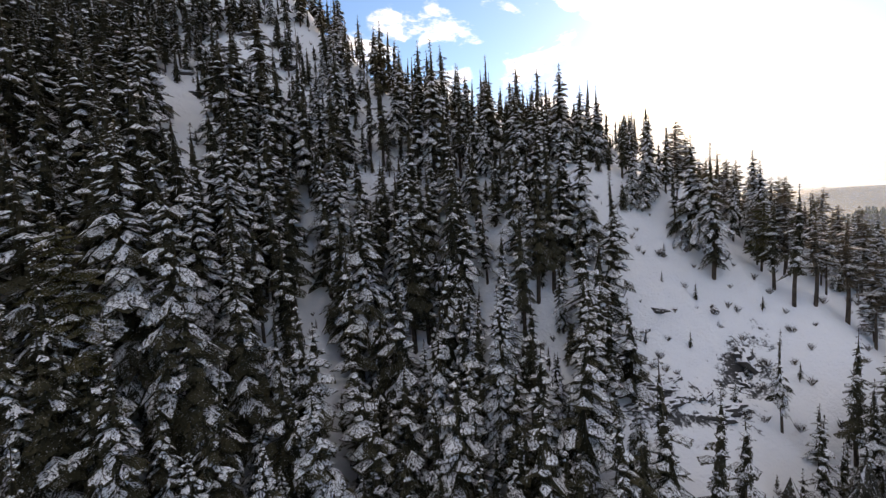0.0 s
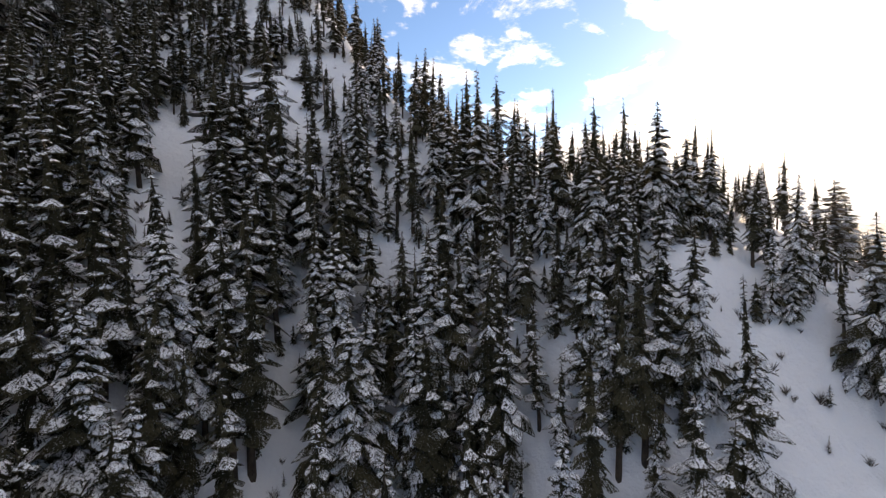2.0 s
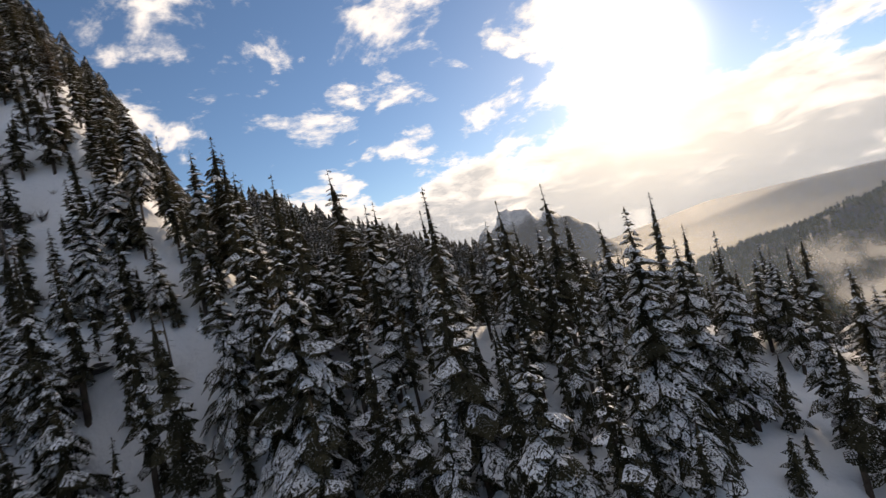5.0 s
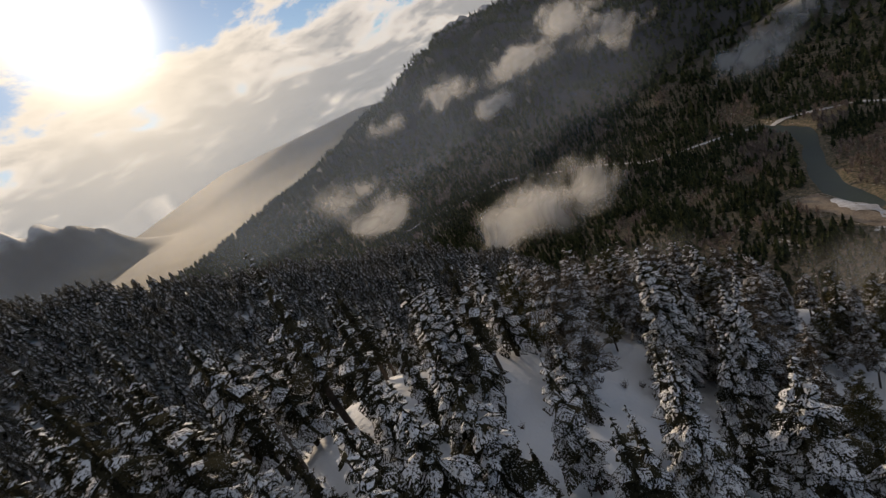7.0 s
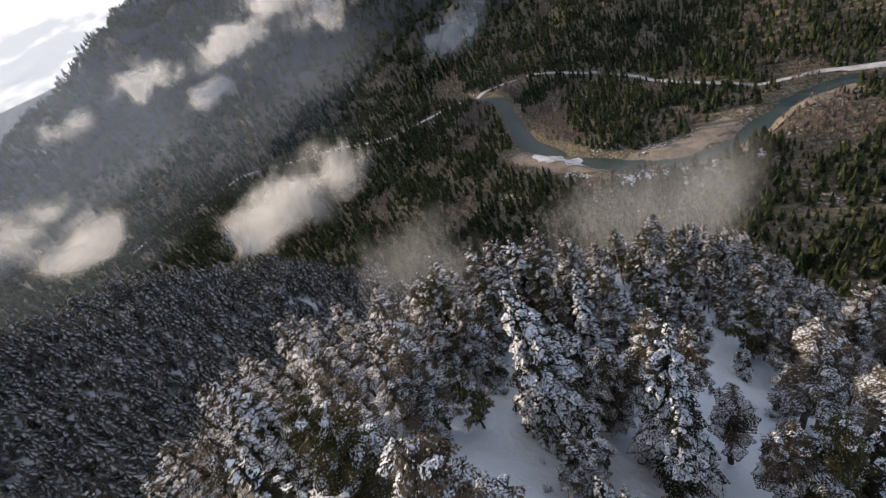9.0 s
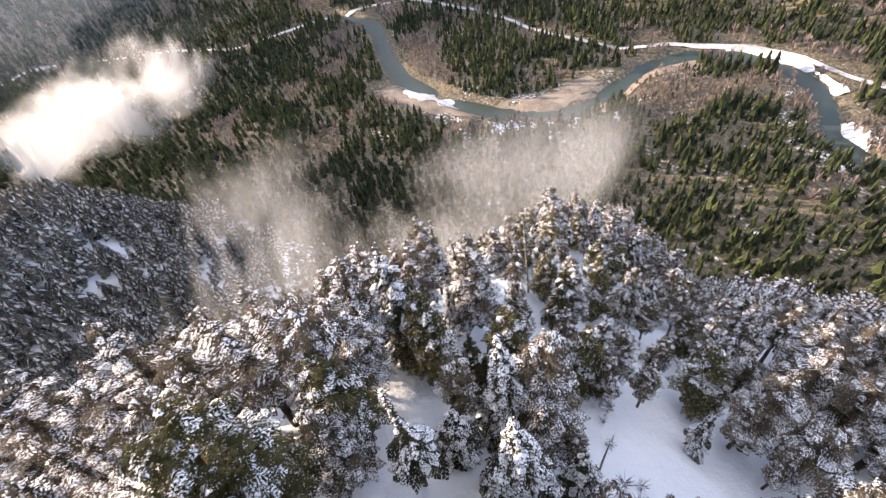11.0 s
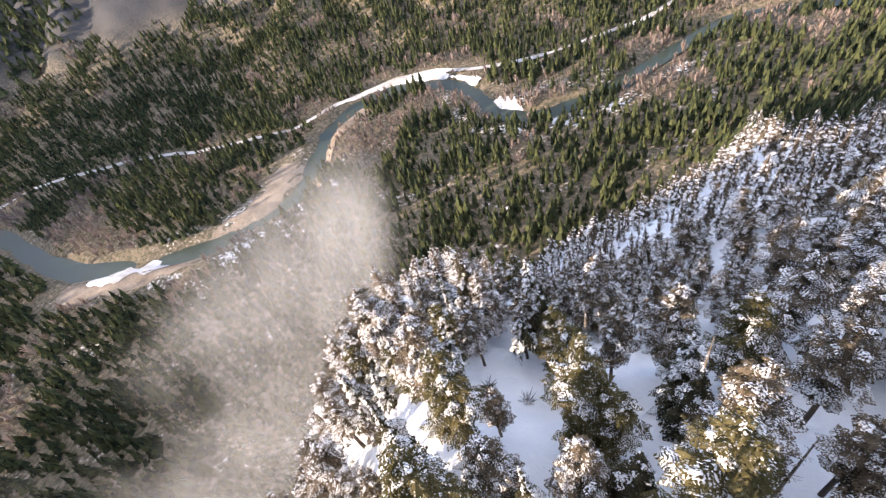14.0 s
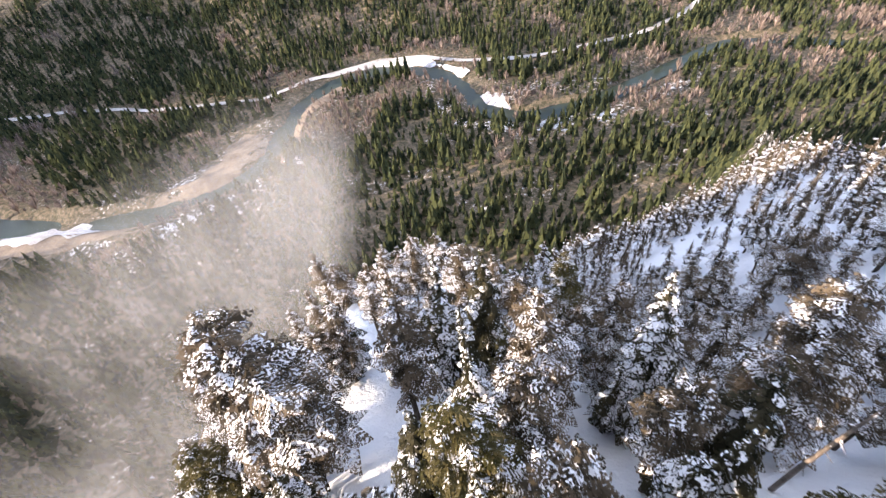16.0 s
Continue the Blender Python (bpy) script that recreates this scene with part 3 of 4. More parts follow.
def tree_thing(kind, label, parts):
    """A tree: an empty at its base, with its parts as children."""
    base = tagged(new("conifer" if kind != "snag" else "dead_tree"), label, "tree", "trees on the ridge")
    for name, (v, f, at), mat, plabel in parts:
        ob = link_mesh(name, v, f, [mat], base)
        float_attribute(ob, "along", at[:, 0])
        float_attribute(ob, "across", at[:, 1])
        if name != "trunk":
            tagged(ob, plabel, kind="stuff")
    KINDS[kind] = base
    return base


def make_kinds():
    spec = [
        ("full_a", "snow-laden conifer with drooping boughs on the snowy ridge", NEEDLE, SNOW, dict(seed=1, spread=3.4, bare=0.05, branches=100, snow=0.95, ragged=0.22)),
        ("full_b", "broad snow-covered conifer with layered boughs on steep snow", NEEDLE, SNOW, dict(seed=2, spread=3.9, bare=0.05, branches=100, snow=0.92, ragged=0.3, hang=0.65)),
        ("slim_a", "slim snow-dusted conifer with a pointed top on the slope", NEEDLE, SNOW, dict(seed=3, spread=2.5, branches=84, snow=0.8, ragged=0.35, thin_top=0.2)),
        ("slim_b", "tall narrow conifer with ragged snowy branches on the slope", NEEDLE, SNOW, dict(seed=4, spread=2.6, bare=0.26, branches=74, snow=0.7, ragged=0.5, thin_top=0.3)),
        ("dark_a", "dark green conifer with little snow among snowy trees", NEEDLE, SNOW, dict(seed=5, spread=3.3, branches=92, snow=0.25, ragged=0.3)),
        ("frost_a", "frosted bushy conifer with fine white twigs on the crest", NEEDLE_BROWN, SNOW_FINE, dict(seed=6, spread=3.9, bare=0.2, branches=110, snow=0.75, ragged=0.4, hang=0.35, shape=0.5, plump=0.24)),
        ("frost_b", "rime-covered conifer with brownish shoots on the sunlit crest", NEEDLE_BROWN, SNOW_FINE, dict(seed=8, spread=3.4, bare=0.36, branches=96, snow=0.6, ragged=0.5, hang=0.3, shape=0.5, plump=0.24)),
        ("olive", "olive-green conifer with bare reddish shoots and patchy snow", NEEDLE_OLIVE, SNOW_FINE, dict(seed=7, spread=3.6, bare=0.16, branches=110, snow=0.35, ragged=0.4, hang=0.3, shape=0.5, plump=0.24)),
    ]
    for kind, label, leaf_mat, snow_mat, kw in spec:
        trunk, crown, load = conifer_parts(**kw)
        tree_thing(kind, label, [("trunk", trunk, BARK, ""), ("crown", crown, leaf_mat, ""), ("snow_load", load, snow_mat, "white snow lying on the boughs")])
    stem, load = snag_parts(9)
    tree_thing("snag", "bare dead tree stem with broken stubs on the snow slope", [("trunk", stem, DEADWOOD, ""), ("snow_load", load, SNOW, "thin snow on the stubs")])


make_kinds()
FRESH = set(KINDS)


def crest_distance(x, y):
    return smooth_lines(x, CREST_X, CREST_Y) - y


# open snow: centre, half axes, turn
OPEN_FACE = [(46, 60, 20, 9, -5), (30, 49, 12, 6, 0), (-33, 98, 4, 7, 30), (38, 70, 15, 10, -10), (27, 78, 5, 8, 0), (-42, 104, 7, 5, 0), (-41, 80, 17, 4, -60),
             (-12, 86, 3.5, 3.5, 0), (-17, 62, 10, 2.5, 105), (13, 60, 7, 2.5, 70), (36, 58, 14, 6, -5), (-27, 110, 4, 3, 0)]
OPEN_CREST = [(50, 95, 4, 4, 0), (57, 91, 3, 3, 0), (76, 19, 6, 4, -20),
              (128, 86, 5, 13, 0)]


# open lanes of snow between the trees: line, half width
LANES = [([(58, 73), (66, 73), (73, 74)], 3.0), ([(77, 68), (85, 68)], 1.8), ([(92, 61.5), (102, 63.5)], 2.1), ([(131, 42), (124, 54), (121, 62), (124, 68)], 2.6),
         ([(106, 0), (98, -12), (88, -24), (72, -65), (56, -105)], 3.6), ([(37, 93), (48, 93), (56, 91.5), (64, 92)], 2.2), ([(86, 75), (90, 81)], 1.8)]


def is_clear(x, y):
    m = np.zeros(np.shape(x), bool)
    for line, half in LANES:
        m |= line_distance(x, y, line) < half
    for cx, cy, a, b, turn in OPEN_FACE + OPEN_CREST:
        t = radians(turn)
        u, v = (x - cx) * math.cos(t) + (y - cy) * math.sin(t), -(x - cx) * math.sin(t) + (y - cy) * math.cos(t)
        m |= (u / a) ** 2 + (v / b) ** 2 < 1
    return m


def scatter(x0, x1, y0, y1, step, seed):
    rng = np.random.RandomState(seed)
    gx, gy = np.meshgrid(np.arange(x0, x1, step), np.arange(y0, y1, step), indexing="ij")
    x = gx.ravel() + rng.uniform(-0.48, 0.48, gx.size) * step
    y = gy.ravel() + rng.uniform(-0.48, 0.48, gx.size) * step
    return x, y, rng


def place(kind, x, y, tall, rng, tilt=2.5):
    m = pose(x, y, ground_height(x, y) - 0.2, rng.uniform(-tilt, tilt), rng.uniform(-tilt, tilt), rng.uniform(0, 360))
    if kind in FRESH:
        FRESH.remove(kind)
        ob = KINDS[kind]
    else:
        ob = copy_thing(KINDS[kind], m)
    s = tall / (13.0 if kind == "snag" else 16.0)
    w = s * rng.uniform(0.9, 1.15) if kind != "snag" else s
    ob.matrix_basis = m @ Matrix.Diagonal((w, w, s, 1))
    return ob


# trees that stand out: kind, x, y, height of the top
FACE_TREES = [('slim_a', 0, 89, 32), ('full_a', 23, 86, 25), ('slim_a', -7, 112, 36), ('slim_b', 11, 98, 31), ('full_b', -11, 66, 2.2), ('full_a', -28, 53, 6), ('slim_b', 26, 69, 4.5),
              ('full_a', 19, 45, -19), ('full_a', 12, 49, -16), ('full_a', 6, 52, -8.9), ('full_b', -1, 55, -14), ('full_b', -23, 51, -2.4), ('full_a', -30, 44, 10), ('full_b', -26, 44, 4.7),
              ('slim_a', -18, 91, 33), ('full_b', -1, 82, 10.5), ('full_a', 6, 81, 12.3), ('full_b', 14, 80, 20), ('full_a', 9, 84, 17), ('full_b', 28, 90, 22), ('full_a', -25, 79, 12)]
CREST_TREES = [('slim_a', 44, 74, 8.1), ('full_a', 57, 82, 5.5), ('slim_a', 53, 83, 4.8), ('slim_b', 72, 89, -0.8), ('full_a', 75, 83, -5.3), ('full_b', 43, 78, 10), ('full_a', 38, 83, 14.9),
               ('slim_a', 31, 90, 21.9), ('full_b', 44, 92, 11), ('slim_b', 41, 55, -16.9), ('full_a', 32, 92, 20), ('frost_a', 48, 93, 15), ('frost_b', 61, 81, 2.3), ('full_a', 61, 89, 8),
               ('olive', 53, 99, 13), ('slim_b', 45, 101, 18), ('full_a', 58, 106, 11), ('full_b', 84, 88, -5), ('frost_a', 83, 79, -12), ('full_a', 70, 84, -3.5), ('frost_b', 65, 77, -5),
               ('frost_a', 93, 80, -15.5), ('frost_b', 90, 76, -17), ('olive', 88, 56.5, -28), ('frost_a', 91.5, 54.5, -31), ('frost_b', 85, 60, -24), ('frost_a', 84, 55, -27), ('olive', 99, 57, -33),
               ('frost_b', 95, 57, -31)]


young = []


def ridge_trees():
    rng = np.random.RandomState(40)
    done = []
    for kind, x, y, top in FACE_TREES + CREST_TREES:
        place(kind, x, y, top - ground_height(x, y), rng, 1.0)
        done.append((x, y))
    x, y, r = scatter(-85, 150, -15, 150, 3.1, 41)
    z = height(x, y)
    ok = ~is_clear(x, y)
    for px, py in done:
        ok &= np.hypot(x - px, y - py) > 2.6
    dens = np.where(x < 58, 0.86, 1.25) + 0.25 * waves(x, y, 30, 43, 3)
    ok &= r.uniform(0, 1, x.size) < dens
    upper = (z > 20) & (x < -12)
    ok &= ~upper | (r.uniform(0, 1, x.size) < 0.8)
    x, y, z, upper = x[ok], y[ok], z[ok], upper[ok]
    d = crest_distance(x, y)
    tall = np.interp(x, [5, 30, 50, 70, 100, 118, 130], [20, 16, 13, 12.5, 11.5, 10.5, 9.5]) * r.uniform(0.5, 1.12, x.size)
    tall = np.where((d < 26) & (x < 60), tall * 0.8, tall)
    tall = np.where(upper, tall * 0.72, tall)
    low = (np.hypot(x - 30, y - 86) < 12) | (np.hypot(x - 42, y - 88) < 10) | (np.hypot(x - 55, y - 88) < 8) | (np.hypot(x - 66, y - 86) < 8) | (np.hypot(x - 104, y - 63) < 9) | (np.hypot(x - 98, y - 70) < 7)
    tall = np.where(low, np.minimum(tall, 10), tall)
    tall = np.where((d > 25) & (x > 45), tall * np.interp(x, [60, 85], [1.3, 0.8]), tall)
    # the stretch of crest and south face that lies closest
    west = (d > -6) & (d < 62) & (x > -42) & (x < 66) & (y > 48)
    front = (x > -46) & (x < -4) & (y > 16) & (y <= 48)
    east = (d > -28) & (d < 40) & (x >= 60) & (x < 128)
    pick = r.uniform(0, 1, x.size)
    first = np.concatenate([np.argsort(np.where(west, pick, 9))[:85], np.argsort(np.where(east, line_distance(x, y, [(62, 86), (84, 76), (106, 56)]), 999))[:130], np.argsort(np.where(front, np.hypot(x + 22, y - 40), 999))[:40]])
    kinds = ["full_a", "full_b", "slim_a", "slim_b", "dark_a", "frost_a", "snag", "olive", "frost_b"]
    for i in first:
        pr = [0.3, 0.2, 0.17, 0.11, 0.13, 0.02, 0.05, 0.02, 0] if x[i] < 48 else [0.09, 0.07, 0.03, 0.06, 0.08, 0.27, 0.03, 0.15, 0.22]
        if x[i] < -4 and y[i] < 62:
            pr = [0.16, 0.1, 0.17, 0.13, 0.36, 0, 0.05, 0.03, 0]
        place(kinds[r.choice(9, p=pr)], x[i], y[i], tall[i], r)
    rest = np.ones(x.size, bool)
    rest[first] = False
    mid = rest & (((d > -30) & (d < 62) & (x > -58) & (x < 138) & (y > 12)) | ((x > -80) & (x < 30) & (y > 5) & (d > 0)))
    out = rest & ~mid
    # saplings in the open snow
    sx, sy, sr = scatter(-60, 135, -40, 120, 3.4, 46)
    ok = is_clear(sx, sy) & (sr.uniform(0, 1, sx.size) < 0.28)
    sx, sy = sx[ok], sy[ok]
    sap = (sx, sy, height(sx, sy), sr.uniform(0.8, 3.6, sx.size))
    # young trees that fill the wood of the shaded face
    ux, uy, ur = scatter(-75, 34, 8, 118, 3.0, 47)
    ok = ~is_clear(ux, uy) & (crest_distance(ux, uy) > 3) & (ur.uniform(0, 1, ux.size) < 0.62)
    ux, uy = ux[ok], uy[ok]
    young.append((ux, uy, height(ux, uy), ur.uniform(2.5, 7.5, ux.size)))
    return [np.concatenate([a[mid], b]) for a, b in zip((x, y, z, tall), sap)], [a[out] for a in (x, y, z, tall)]


def template(kind_seed, **kw):
    v, f, idx, at, base = [], [], [], [], 0
    for mi, (pv, pf, pa) in enumerate(conifer_parts(kind_seed, **kw)):
        v.append(pv)
        at.append(pa)
        for q in pf:
            for tri in ([q] if len(q) == 3 else [(q[0], q[1], q[2]), (q[0], q[2], q[3])]):
                f.append([k + base for k in tri])
                idx.append(mi)
        base += len(pv)
    return np.concatenate(v), np.array(f), np.array(idx), np.concatenate(at)


def joined(name, templates, x, y, z, tall, mats, label, category, seed, wide=1.0):
    """Many small trees as one mesh."""
    rng = np.random.RandomState(seed)
    which = rng.randint(0, len(templates), x.size)
    V, F, I, T, base = [], [], [], [], 0
    for k, (v, f, idx, at) in enumerate(templates):
        s = which == k
        n = int(s.sum())
        if not n:
            continue
        a = rng.uniform(0, 6.283, n)
        sc = tall[s] / 16.0
        w = sc * rng.uniform(0.85, 1.25, n) * wide
        ca, sa = np.cos(a) * w, np.sin(a) * w
        P = np.empty((n, len(v), 3))
        P[:, :, 0] = ca[:, None] * v[:, 0] - sa[:, None] * v[:, 1] + x[s][:, None]
        P[:, :, 1] = sa[:, None] * v[:, 0] + ca[:, None] * v[:, 1] + y[s][:, None]
        P[:, :, 2] = sc[:, None] * v[:, 2] + z[s][:, None] - 0.2
        V.append(P.reshape(-1, 3))
        F.append((f[None] + (np.arange(n) * len(v))[:, None, None] + base).reshape(-1, 3))
        I.append(np.tile(idx, n))
        T.append(np.tile(at, (n, 1)))
        base += n * len(v)
    V, F, I = np.concatenate(V).astype(np.float32), np.concatenate(F).astype(np.int32), np.concatenate(I)
    me = bpy.data.meshes.new(name)
    me.vertices.add(len(V))
    me.vertices.foreach_set("co", V.ravel())
    me.loops.add(F.size)
    me.loops.foreach_set("vertex_index", F.ravel())
    me.polygons.add(len(F))
    me.polygons.foreach_set("loop_start", np.arange(len(F), dtype=np.int32) * 3)
    for m in mats:
        me.materials.append(m)
    me.polygons.foreach_set("material_index", I.astype(np.int32))
    me.update(calc_edges=True)
    ob = new(name, me)
    T = np.concatenate(T)
    if T.any():
        float_attribute(ob, "along", T[:, 0])
        float_attribute(ob, "across", T[:, 1])
    return tagged(ob, label, category, kind="stuff")


def far_template(seed, tiers=5, sides=6, spread=2.6, snow=False):
    """A small distant conifer: ragged tiers of sprays."""
    rng = np.random.RandomState(seed)
    v, f, idx = [], [], []
    for t in range(tiers):
        z1 = 16 * (0.12 + 0.88 * t / tiers)
        r = spread * (1 - t / tiers) ** 0.8
        top = np.array([0, 0, min(16, z1 + 16 / tiers * 1.25)])
        for k in range(sides):
            a = k * 6.283 / sides + rng.uniform(-0.4, 0.4) + t
            rr = r * rng.uniform(0.65, 1.2)
            da = 0.55
            p = [np.array([rr * math.cos(a + o), rr * math.sin(a + o), z1 - rng.uniform(0, 0.9)]) for o in (-da, da)]
            b = len(v)
            v += [top] + p
            f.append([b, b + 1, b + 2])
            idx.append(0)
            if snow and rng.uniform() < 0.68:
                b = len(v)
                m = (p[0] + p[1]) / 2
                q = [top + (m - top) * 0.25 + [0, 0, 0.1], top + (p[0] - top) * rng.uniform(0.7, 0.95) * 0.9 + [0, 0, 0.22], top + (m * 1.04 - top) * 0.98 + [0, 0, 0.15]]
                v += q
                f.append([b, b + 1, b + 2])
                idx.append(1)
    return np.array(v), np.array(f), np.array(idx), np.zeros((len(v), 2))


def bare_template(seed, n=16):
    """A leafless broad-leaved tree: a fan of fine upright twigs."""
    rng = np.random.RandomState(seed)
    v, f, idx = [], [], []
    for k in range(n):
        a, u = rng.uniform(0, 6.283), rng.uniform(0.1, 1) ** 0.6
        p0 = np.array([0, 0, rng.uniform(1, 6)])
        p1 = np.array([math.cos(a) * u * 4.5, math.sin(a) * u * 4.5, 16 - 7 * u * u - rng.uniform(0, 2)])
        s = np.array([-math.sin(a), math.cos(a), 0]) * rng.uniform(0.35, 0.9)
        b = len(v)
        m = p0 + (p1 - p0) * 0.65
        v += [p0, m + s, p1, m - s]
        f += [[b, b + 1, b + 2], [b, b + 2, b + 3]]
        idx += [0, 0]
    return np.array(v), np.array(f), np.array(idx), np.zeros((len(v), 2))


mid_trees, out_trees = ridge_trees()
mid_kinds = [template(60 + i, tall=16.0, spread=sp, bare=ba, branches=42, seg=2, subs=0, core=0.4, plump=0.36, snow=sn, ragged=0.38, thin_top=th) for i, (sp, ba, sn, th) in enumerate([(3.0, 0.1, 0.95, 0), (2.3, 0.25, 0.85, 0.2), (3.4, 0.14, 0.92, 0), (2.7, 0.2, 0.4, 0.1)])]
young_kinds = [template(140 + i, tall=16.0, spread=sp, bare=0.05, branches=22, seg=2, subs=0, core=0.5, plump=0.4, snow=0.4, ragged=0.4) for i, sp in enumerate((4.2, 5.0, 3.6))]
joined("young_wood", young_kinds, *young[0], [BARK, NEEDLE, SNOW], "dark young conifers between the taller trees", "forest", 72, 1.1)
crest_side = mid_trees[0] > 56
joined("ridge_forest", mid_kinds, *[a[~crest_side] for a in mid_trees], [BARK, NEEDLE, SNOW], "snowy conifer wood covering the ridge slopes", "forest", 70, 1.2)
crest_kinds = [template(160 + i, tall=16.0, spread=sp, bare=ba, branches=46, seg=2, subs=0, core=0.32, plump=0.34, hang=0.35, shape=0.55, snow=0.7, ragged=0.45) for i, (sp, ba) in enumerate([(3.8, 0.2), (3.2, 0.34), (4.0, 0.25), (2.8, 0.36)])]
joined("crest_forest", crest_kinds, *[a[crest_side] for a in mid_trees], [BARK, NEEDLE_BROWN, SNOW_FINE], "rime-covered conifer wood on the sunlit crest", "forest", 71, 1.3)


def outer_forest():
    x, y, r = scatter(-120, 440, -200, 440, 4.5, 80)
    z = height(x, y)
    box = (x > -85) & (x < 150) & (y > -15) & (y < 150)
    rd = river_distance(x, y)
    snowy = ~box & ~((x < 35) & (y < 0)) & (z > -150 + 20 * waves(x, y, 80, 81, 3)) & ~is_clear(x, y)
    tall = 13 * r.uniform(0.55, 1.25, x.size)
    s = snowy & (r.uniform(0, 1, x.size) < 0.9)
    x, y, z, tall = [np.concatenate([a[s], b]) for a, b in zip((x, y, z, tall), out_trees)]
    flank = (x > 35) & (x < 150) & (y > -120) & (y < 25)
    flank_kinds = [template(180 + i, tall=16.0, spread=sp, bare=0.15, branches=21, seg=2, subs=0, core=0.42, plump=0.42, hang=0.5, snow=0.75, ragged=0.4) for i, sp in enumerate((3.6, 4.2, 3.2))]
    joined("flank_forest", flank_kinds, x[flank], y[flank], z[flank], tall[flank] * 0.85, [BARK, NEEDLE_BROWN, SNOW], "snow-dusted conifer wood on the south flank", "forest", 83, 1.2)
    x, y, z, tall = [a[~flank] for a in (x, y, z, tall)]
    far_snow = [far_template(90 + i, 5, 5, 3.3, True) for i in range(4)]
    joined("slope_forest", far_snow, x, y, z, tall, [NEEDLE_FAR, SNOW_FAR], "frosted conifer forest on the mountain flanks", "forest", 82, 1.4)


def valley_forest():
    x, y, r = scatter(-220, 900, -700, 640, 6.2, 84)
    z = height(x, y)
    rd = river_distance(x, y)
    low = (z <= -150 + 20 * waves(x, y, 80, 81, 3)) & (rd > np.where(x < 285, 9, 14))
    patch = waves(x, y, 110, 85, 5) + 0.68 * np.exp(-(rd / 60) ** 2) + 0.05 + 0.6 * np.exp(-(np.hypot(x - 350, y + 215) / 60) ** 2) - 0.7 * np.exp(-(np.hypot(x - 235, y - 10) / 190) ** 2)
    leafless = patch > 0.6
    low &= line_distance(x, y, ROAD_LINE) > 5
    low &= line_distance(x, y, FLATS) > 20
    keep = r.uniform(0, 1, x.size)
    green = low & ~leafless & (keep < 0.9)
    brown = low & leafless & (keep < 0.97)
    tall = 12.0 * r.uniform(0.4, 1.3, x.size) * (1 + 0.4 * waves(x, y, 70, 90, 3))
    joined("valley_conifers", [far_template(100 + i, 4, 6, 3.4) for i in range(4)], x[green], y[green], z[green], tall[green], [NEEDLE_GREEN], "dark green conifer forest on the valley floor", "forest", 86, 1.15)
    joined("leafless_trees", [bare_template(110 + i) for i in range(4)], x[brown], y[brown], z[brown], tall[brown] * 0.85, [TWIG], "leafless brown trees along the river", "forest", 87, 1.1)
    x, y, r = scatter(100, 1900, -1500, 1700, 13.0, 88)
    z = height(x, y)
    inner = (x > -220) & (x < 900) & (y > -700) & (y < 640)
    s = ~inner & (z < np.where(y < 0, 400, 130)) & (r.uniform(0, 1, x.size) < 0.85)
    joined("far_forest", [far_template(120 + i, 3, 5, 3.4) for i in range(3)], x[s], y[s], z[s], 19 * r.uniform(0.6, 1.2, s.sum()), [NEEDLE_GREEN], "distant conifer forest on the opposite mountainside", "forest", 89, 1.5)


outer_forest()
valley_forest()


SHRUBS = [shrub_mesh(k) for k in range(4)]


def shrubs():
    x, y, r = scatter(-58, 132, -38, 118, 2.3, 150)
    ok = is_clear(x, y) & (r.uniform(0, 1, x.size) < 0.36)
    for k, (a, b) in enumerate(list(zip(x[ok], y[ok]))[:290]):
        ob = new("shrub", SHRUBS[k % 4])
        s = r.uniform(0.45, 1.2)
        ob.matrix_world = pose(a, b, ground_height(a, b), 0, 0, r.uniform(0, 360)) @ Matrix.Diagonal((s, s, s, 1))
        tagged(ob, "small leafless shrub poking through the snow", "shrub", "shrubs in the snow")


shrubs()


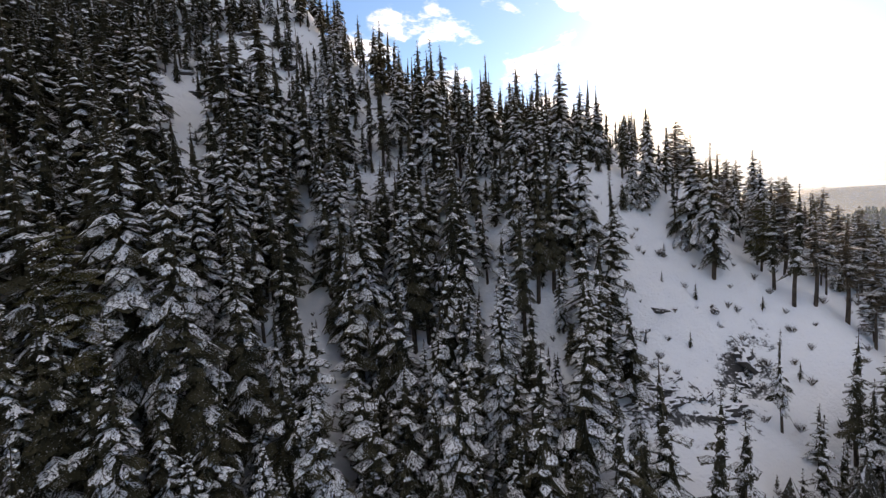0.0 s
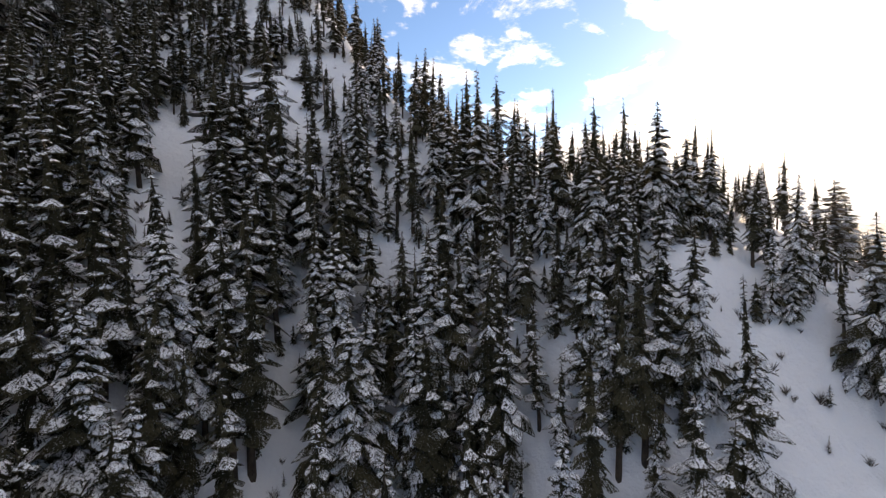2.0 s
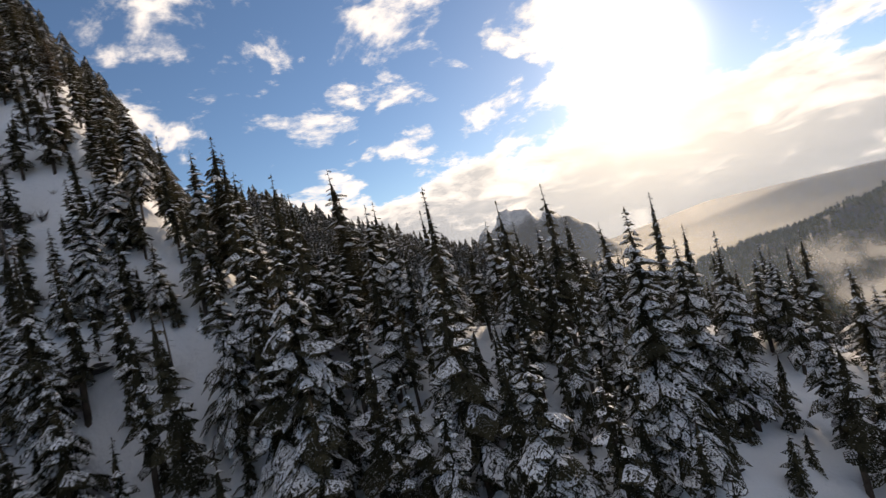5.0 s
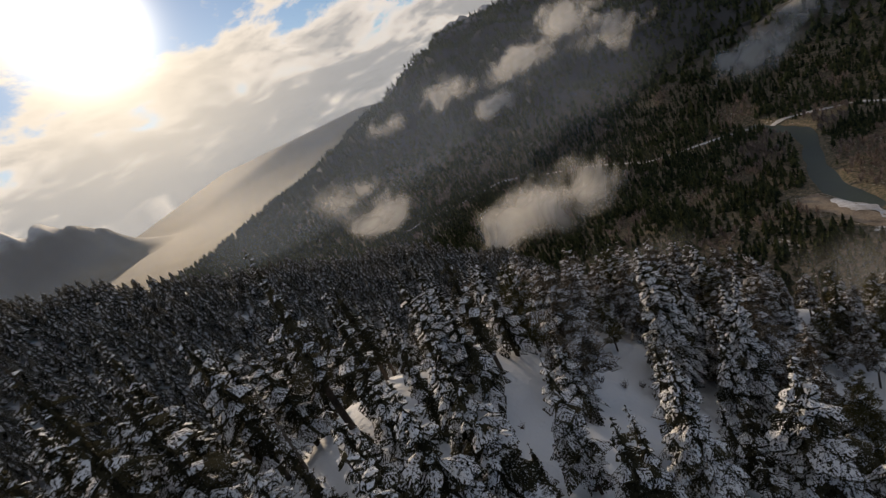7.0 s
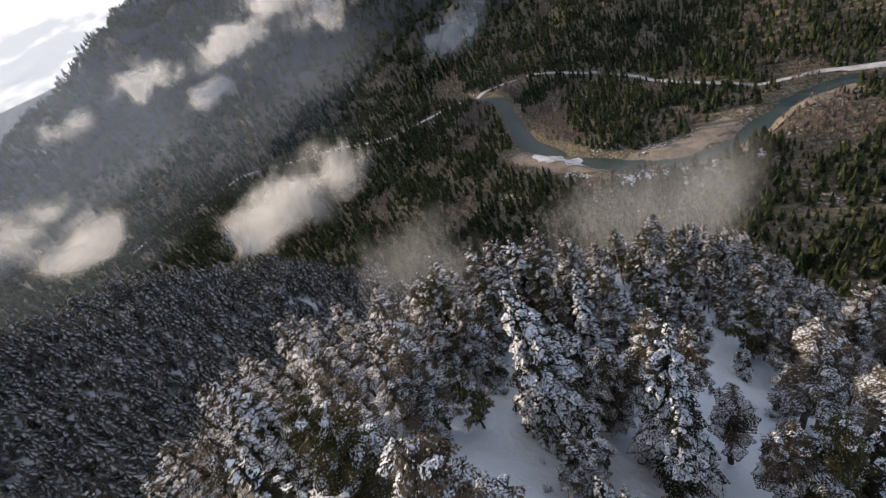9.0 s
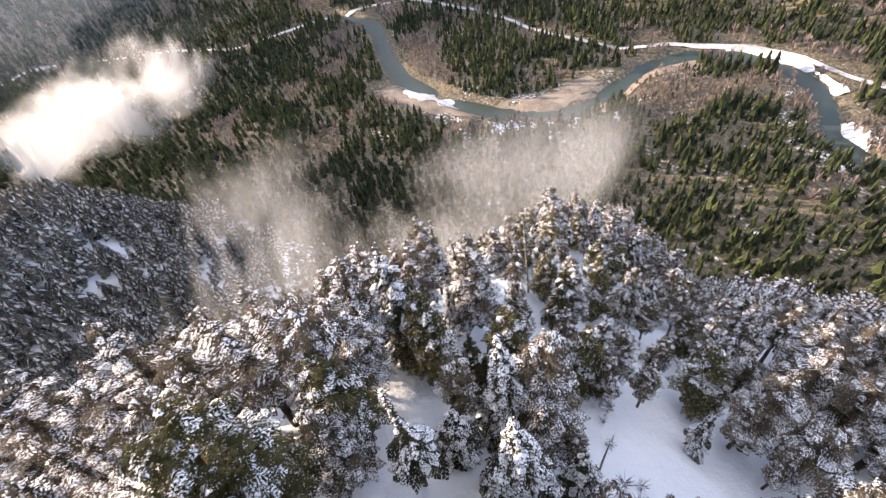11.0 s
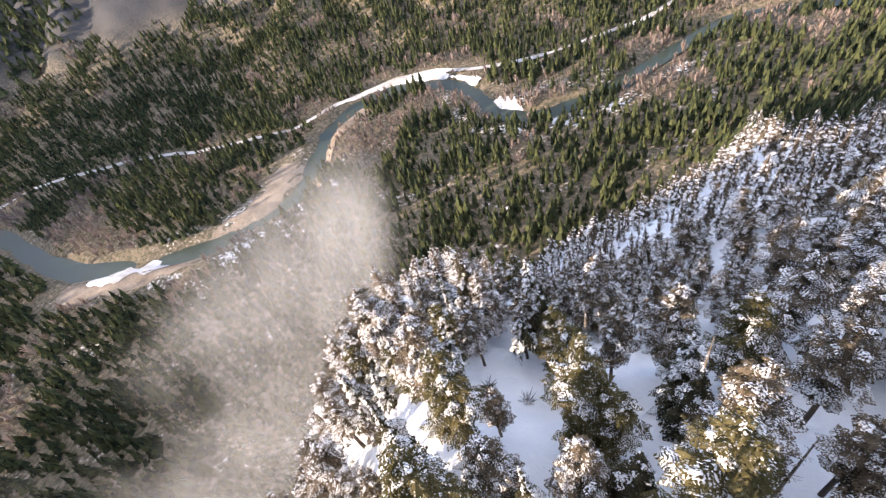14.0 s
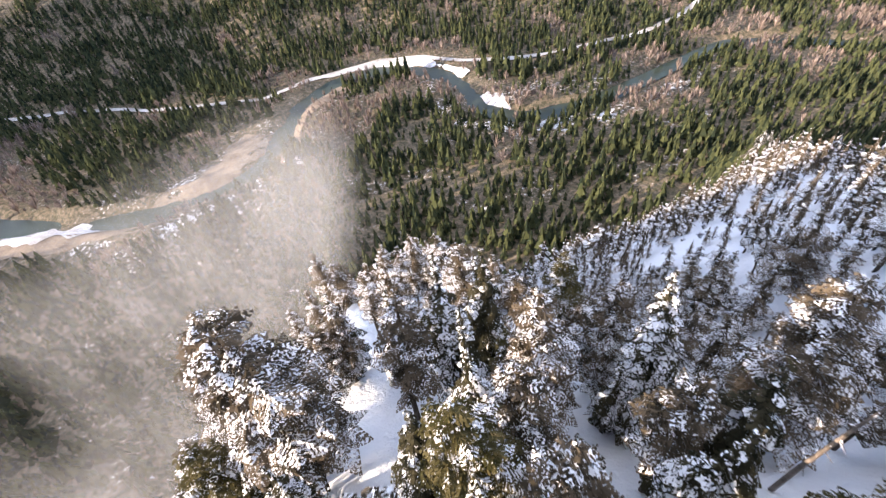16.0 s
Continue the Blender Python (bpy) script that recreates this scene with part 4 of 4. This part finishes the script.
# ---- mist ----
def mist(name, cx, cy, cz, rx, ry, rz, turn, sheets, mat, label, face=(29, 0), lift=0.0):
    """A low cloud, or stand-in haze, as a stack of thin veils that face one way, fading at the rim of an ellipsoid."""
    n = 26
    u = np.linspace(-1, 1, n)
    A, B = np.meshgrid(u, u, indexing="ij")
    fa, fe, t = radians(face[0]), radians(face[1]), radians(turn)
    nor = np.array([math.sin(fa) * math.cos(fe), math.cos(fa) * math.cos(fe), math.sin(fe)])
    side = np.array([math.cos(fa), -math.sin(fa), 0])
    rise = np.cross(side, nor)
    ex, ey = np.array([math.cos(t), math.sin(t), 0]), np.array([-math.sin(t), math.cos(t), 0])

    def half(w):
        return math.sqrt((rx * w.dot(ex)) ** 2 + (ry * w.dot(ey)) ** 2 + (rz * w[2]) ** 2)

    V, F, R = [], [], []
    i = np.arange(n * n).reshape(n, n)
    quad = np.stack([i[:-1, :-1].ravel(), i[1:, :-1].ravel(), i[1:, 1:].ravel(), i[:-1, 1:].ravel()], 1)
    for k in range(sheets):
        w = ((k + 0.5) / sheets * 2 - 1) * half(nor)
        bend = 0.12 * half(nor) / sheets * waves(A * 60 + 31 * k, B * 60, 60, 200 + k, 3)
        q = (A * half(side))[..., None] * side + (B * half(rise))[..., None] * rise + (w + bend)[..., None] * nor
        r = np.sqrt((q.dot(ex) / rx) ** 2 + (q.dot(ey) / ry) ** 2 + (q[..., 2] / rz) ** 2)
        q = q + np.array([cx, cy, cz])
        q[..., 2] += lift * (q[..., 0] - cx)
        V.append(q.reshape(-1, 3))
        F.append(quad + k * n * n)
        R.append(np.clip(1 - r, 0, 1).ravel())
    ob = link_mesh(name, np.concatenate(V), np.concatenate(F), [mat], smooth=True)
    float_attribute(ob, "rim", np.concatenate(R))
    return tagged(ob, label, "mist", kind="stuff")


MIST = mist_material("mist", 0.18, 0.02, 0.35, detail=1.8)
PUFF = mist_material("cloud_mist", 0.5, 0.022, 0.6, (0.8, 0.79, 0.77, 1), 3.5)
# the blue of distant air is painted into this tint
HAZE_SHEET = mist_material("haze", 0.12, 0.002, -0.3, (0.5, 0.6, 0.75, 1), 2.0)
mist("mist_bank", 160, 60, -82, 88, 30, 28, -62, 14, MIST, "pale drifting mist bank against the snowy knoll", (335, 30))
mist("mist_bank", 240, 150, -115, 70, 46, 28, -50, 12, MIST, "soft mist bank over the valley woods", (335, 30))
mist("mist_bank", 175, 125, -95, 55, 36, 26, -50, 10, MIST, "thin mist drifting over the wooded flank", (335, 30))
mist("cloud_puff", 440, 260, -135, 125, 66, 44, -50, 11, PUFF, "warm sunlit cloud puff low over the valley")
# heading, height angle, distance, size of small clouds on the far mountainside
for az, el, dist, size in [(42.5, -9.5, 560, 38), (46.5, -13, 540, 36), (75, -1.5, 1000, 60), (69, -3.8, 1000, 55), (60, -3.2, 1050, 50), (79, -5, 950, 50), (91, -12, 800, 45), (52, -4, 1100, 40), (64, -7, 900, 35), (97, -9, 850, 40)]:
    a, e = radians(az), radians(el)
    mist("cloud_puff", 26 + dist * math.sin(a) * math.cos(e), 82 + dist * math.cos(a) * math.cos(e), 30 + dist * math.sin(e), size * 2.3, size * 1.0, size * 0.95, -az + 35, 6, PUFF, "small ragged cloud clinging to the far mountainside", (40, 0))
# added see-through sheets that imitate haze and lighten the distance
mist("haze_sheet", 800, 900, -120, 1100, 260, 260, -30, 3, HAZE_SHEET, "see-through tinted sheets standing in for haze in the distant valley", (60, 0))
mist("haze_sheet", 1000, 2200, -60, 2200, 700, 520, -30, 3, HAZE_SHEET, "see-through tinted sheets standing in for bright haze before the far peaks", (40, 0))
mist("haze_sheet", 570, 550, -60, 690, 170, 240, -45, 3, HAZE_SHEET, "see-through tinted sheets standing in for haze along the shaded mountainside", (60, 0))
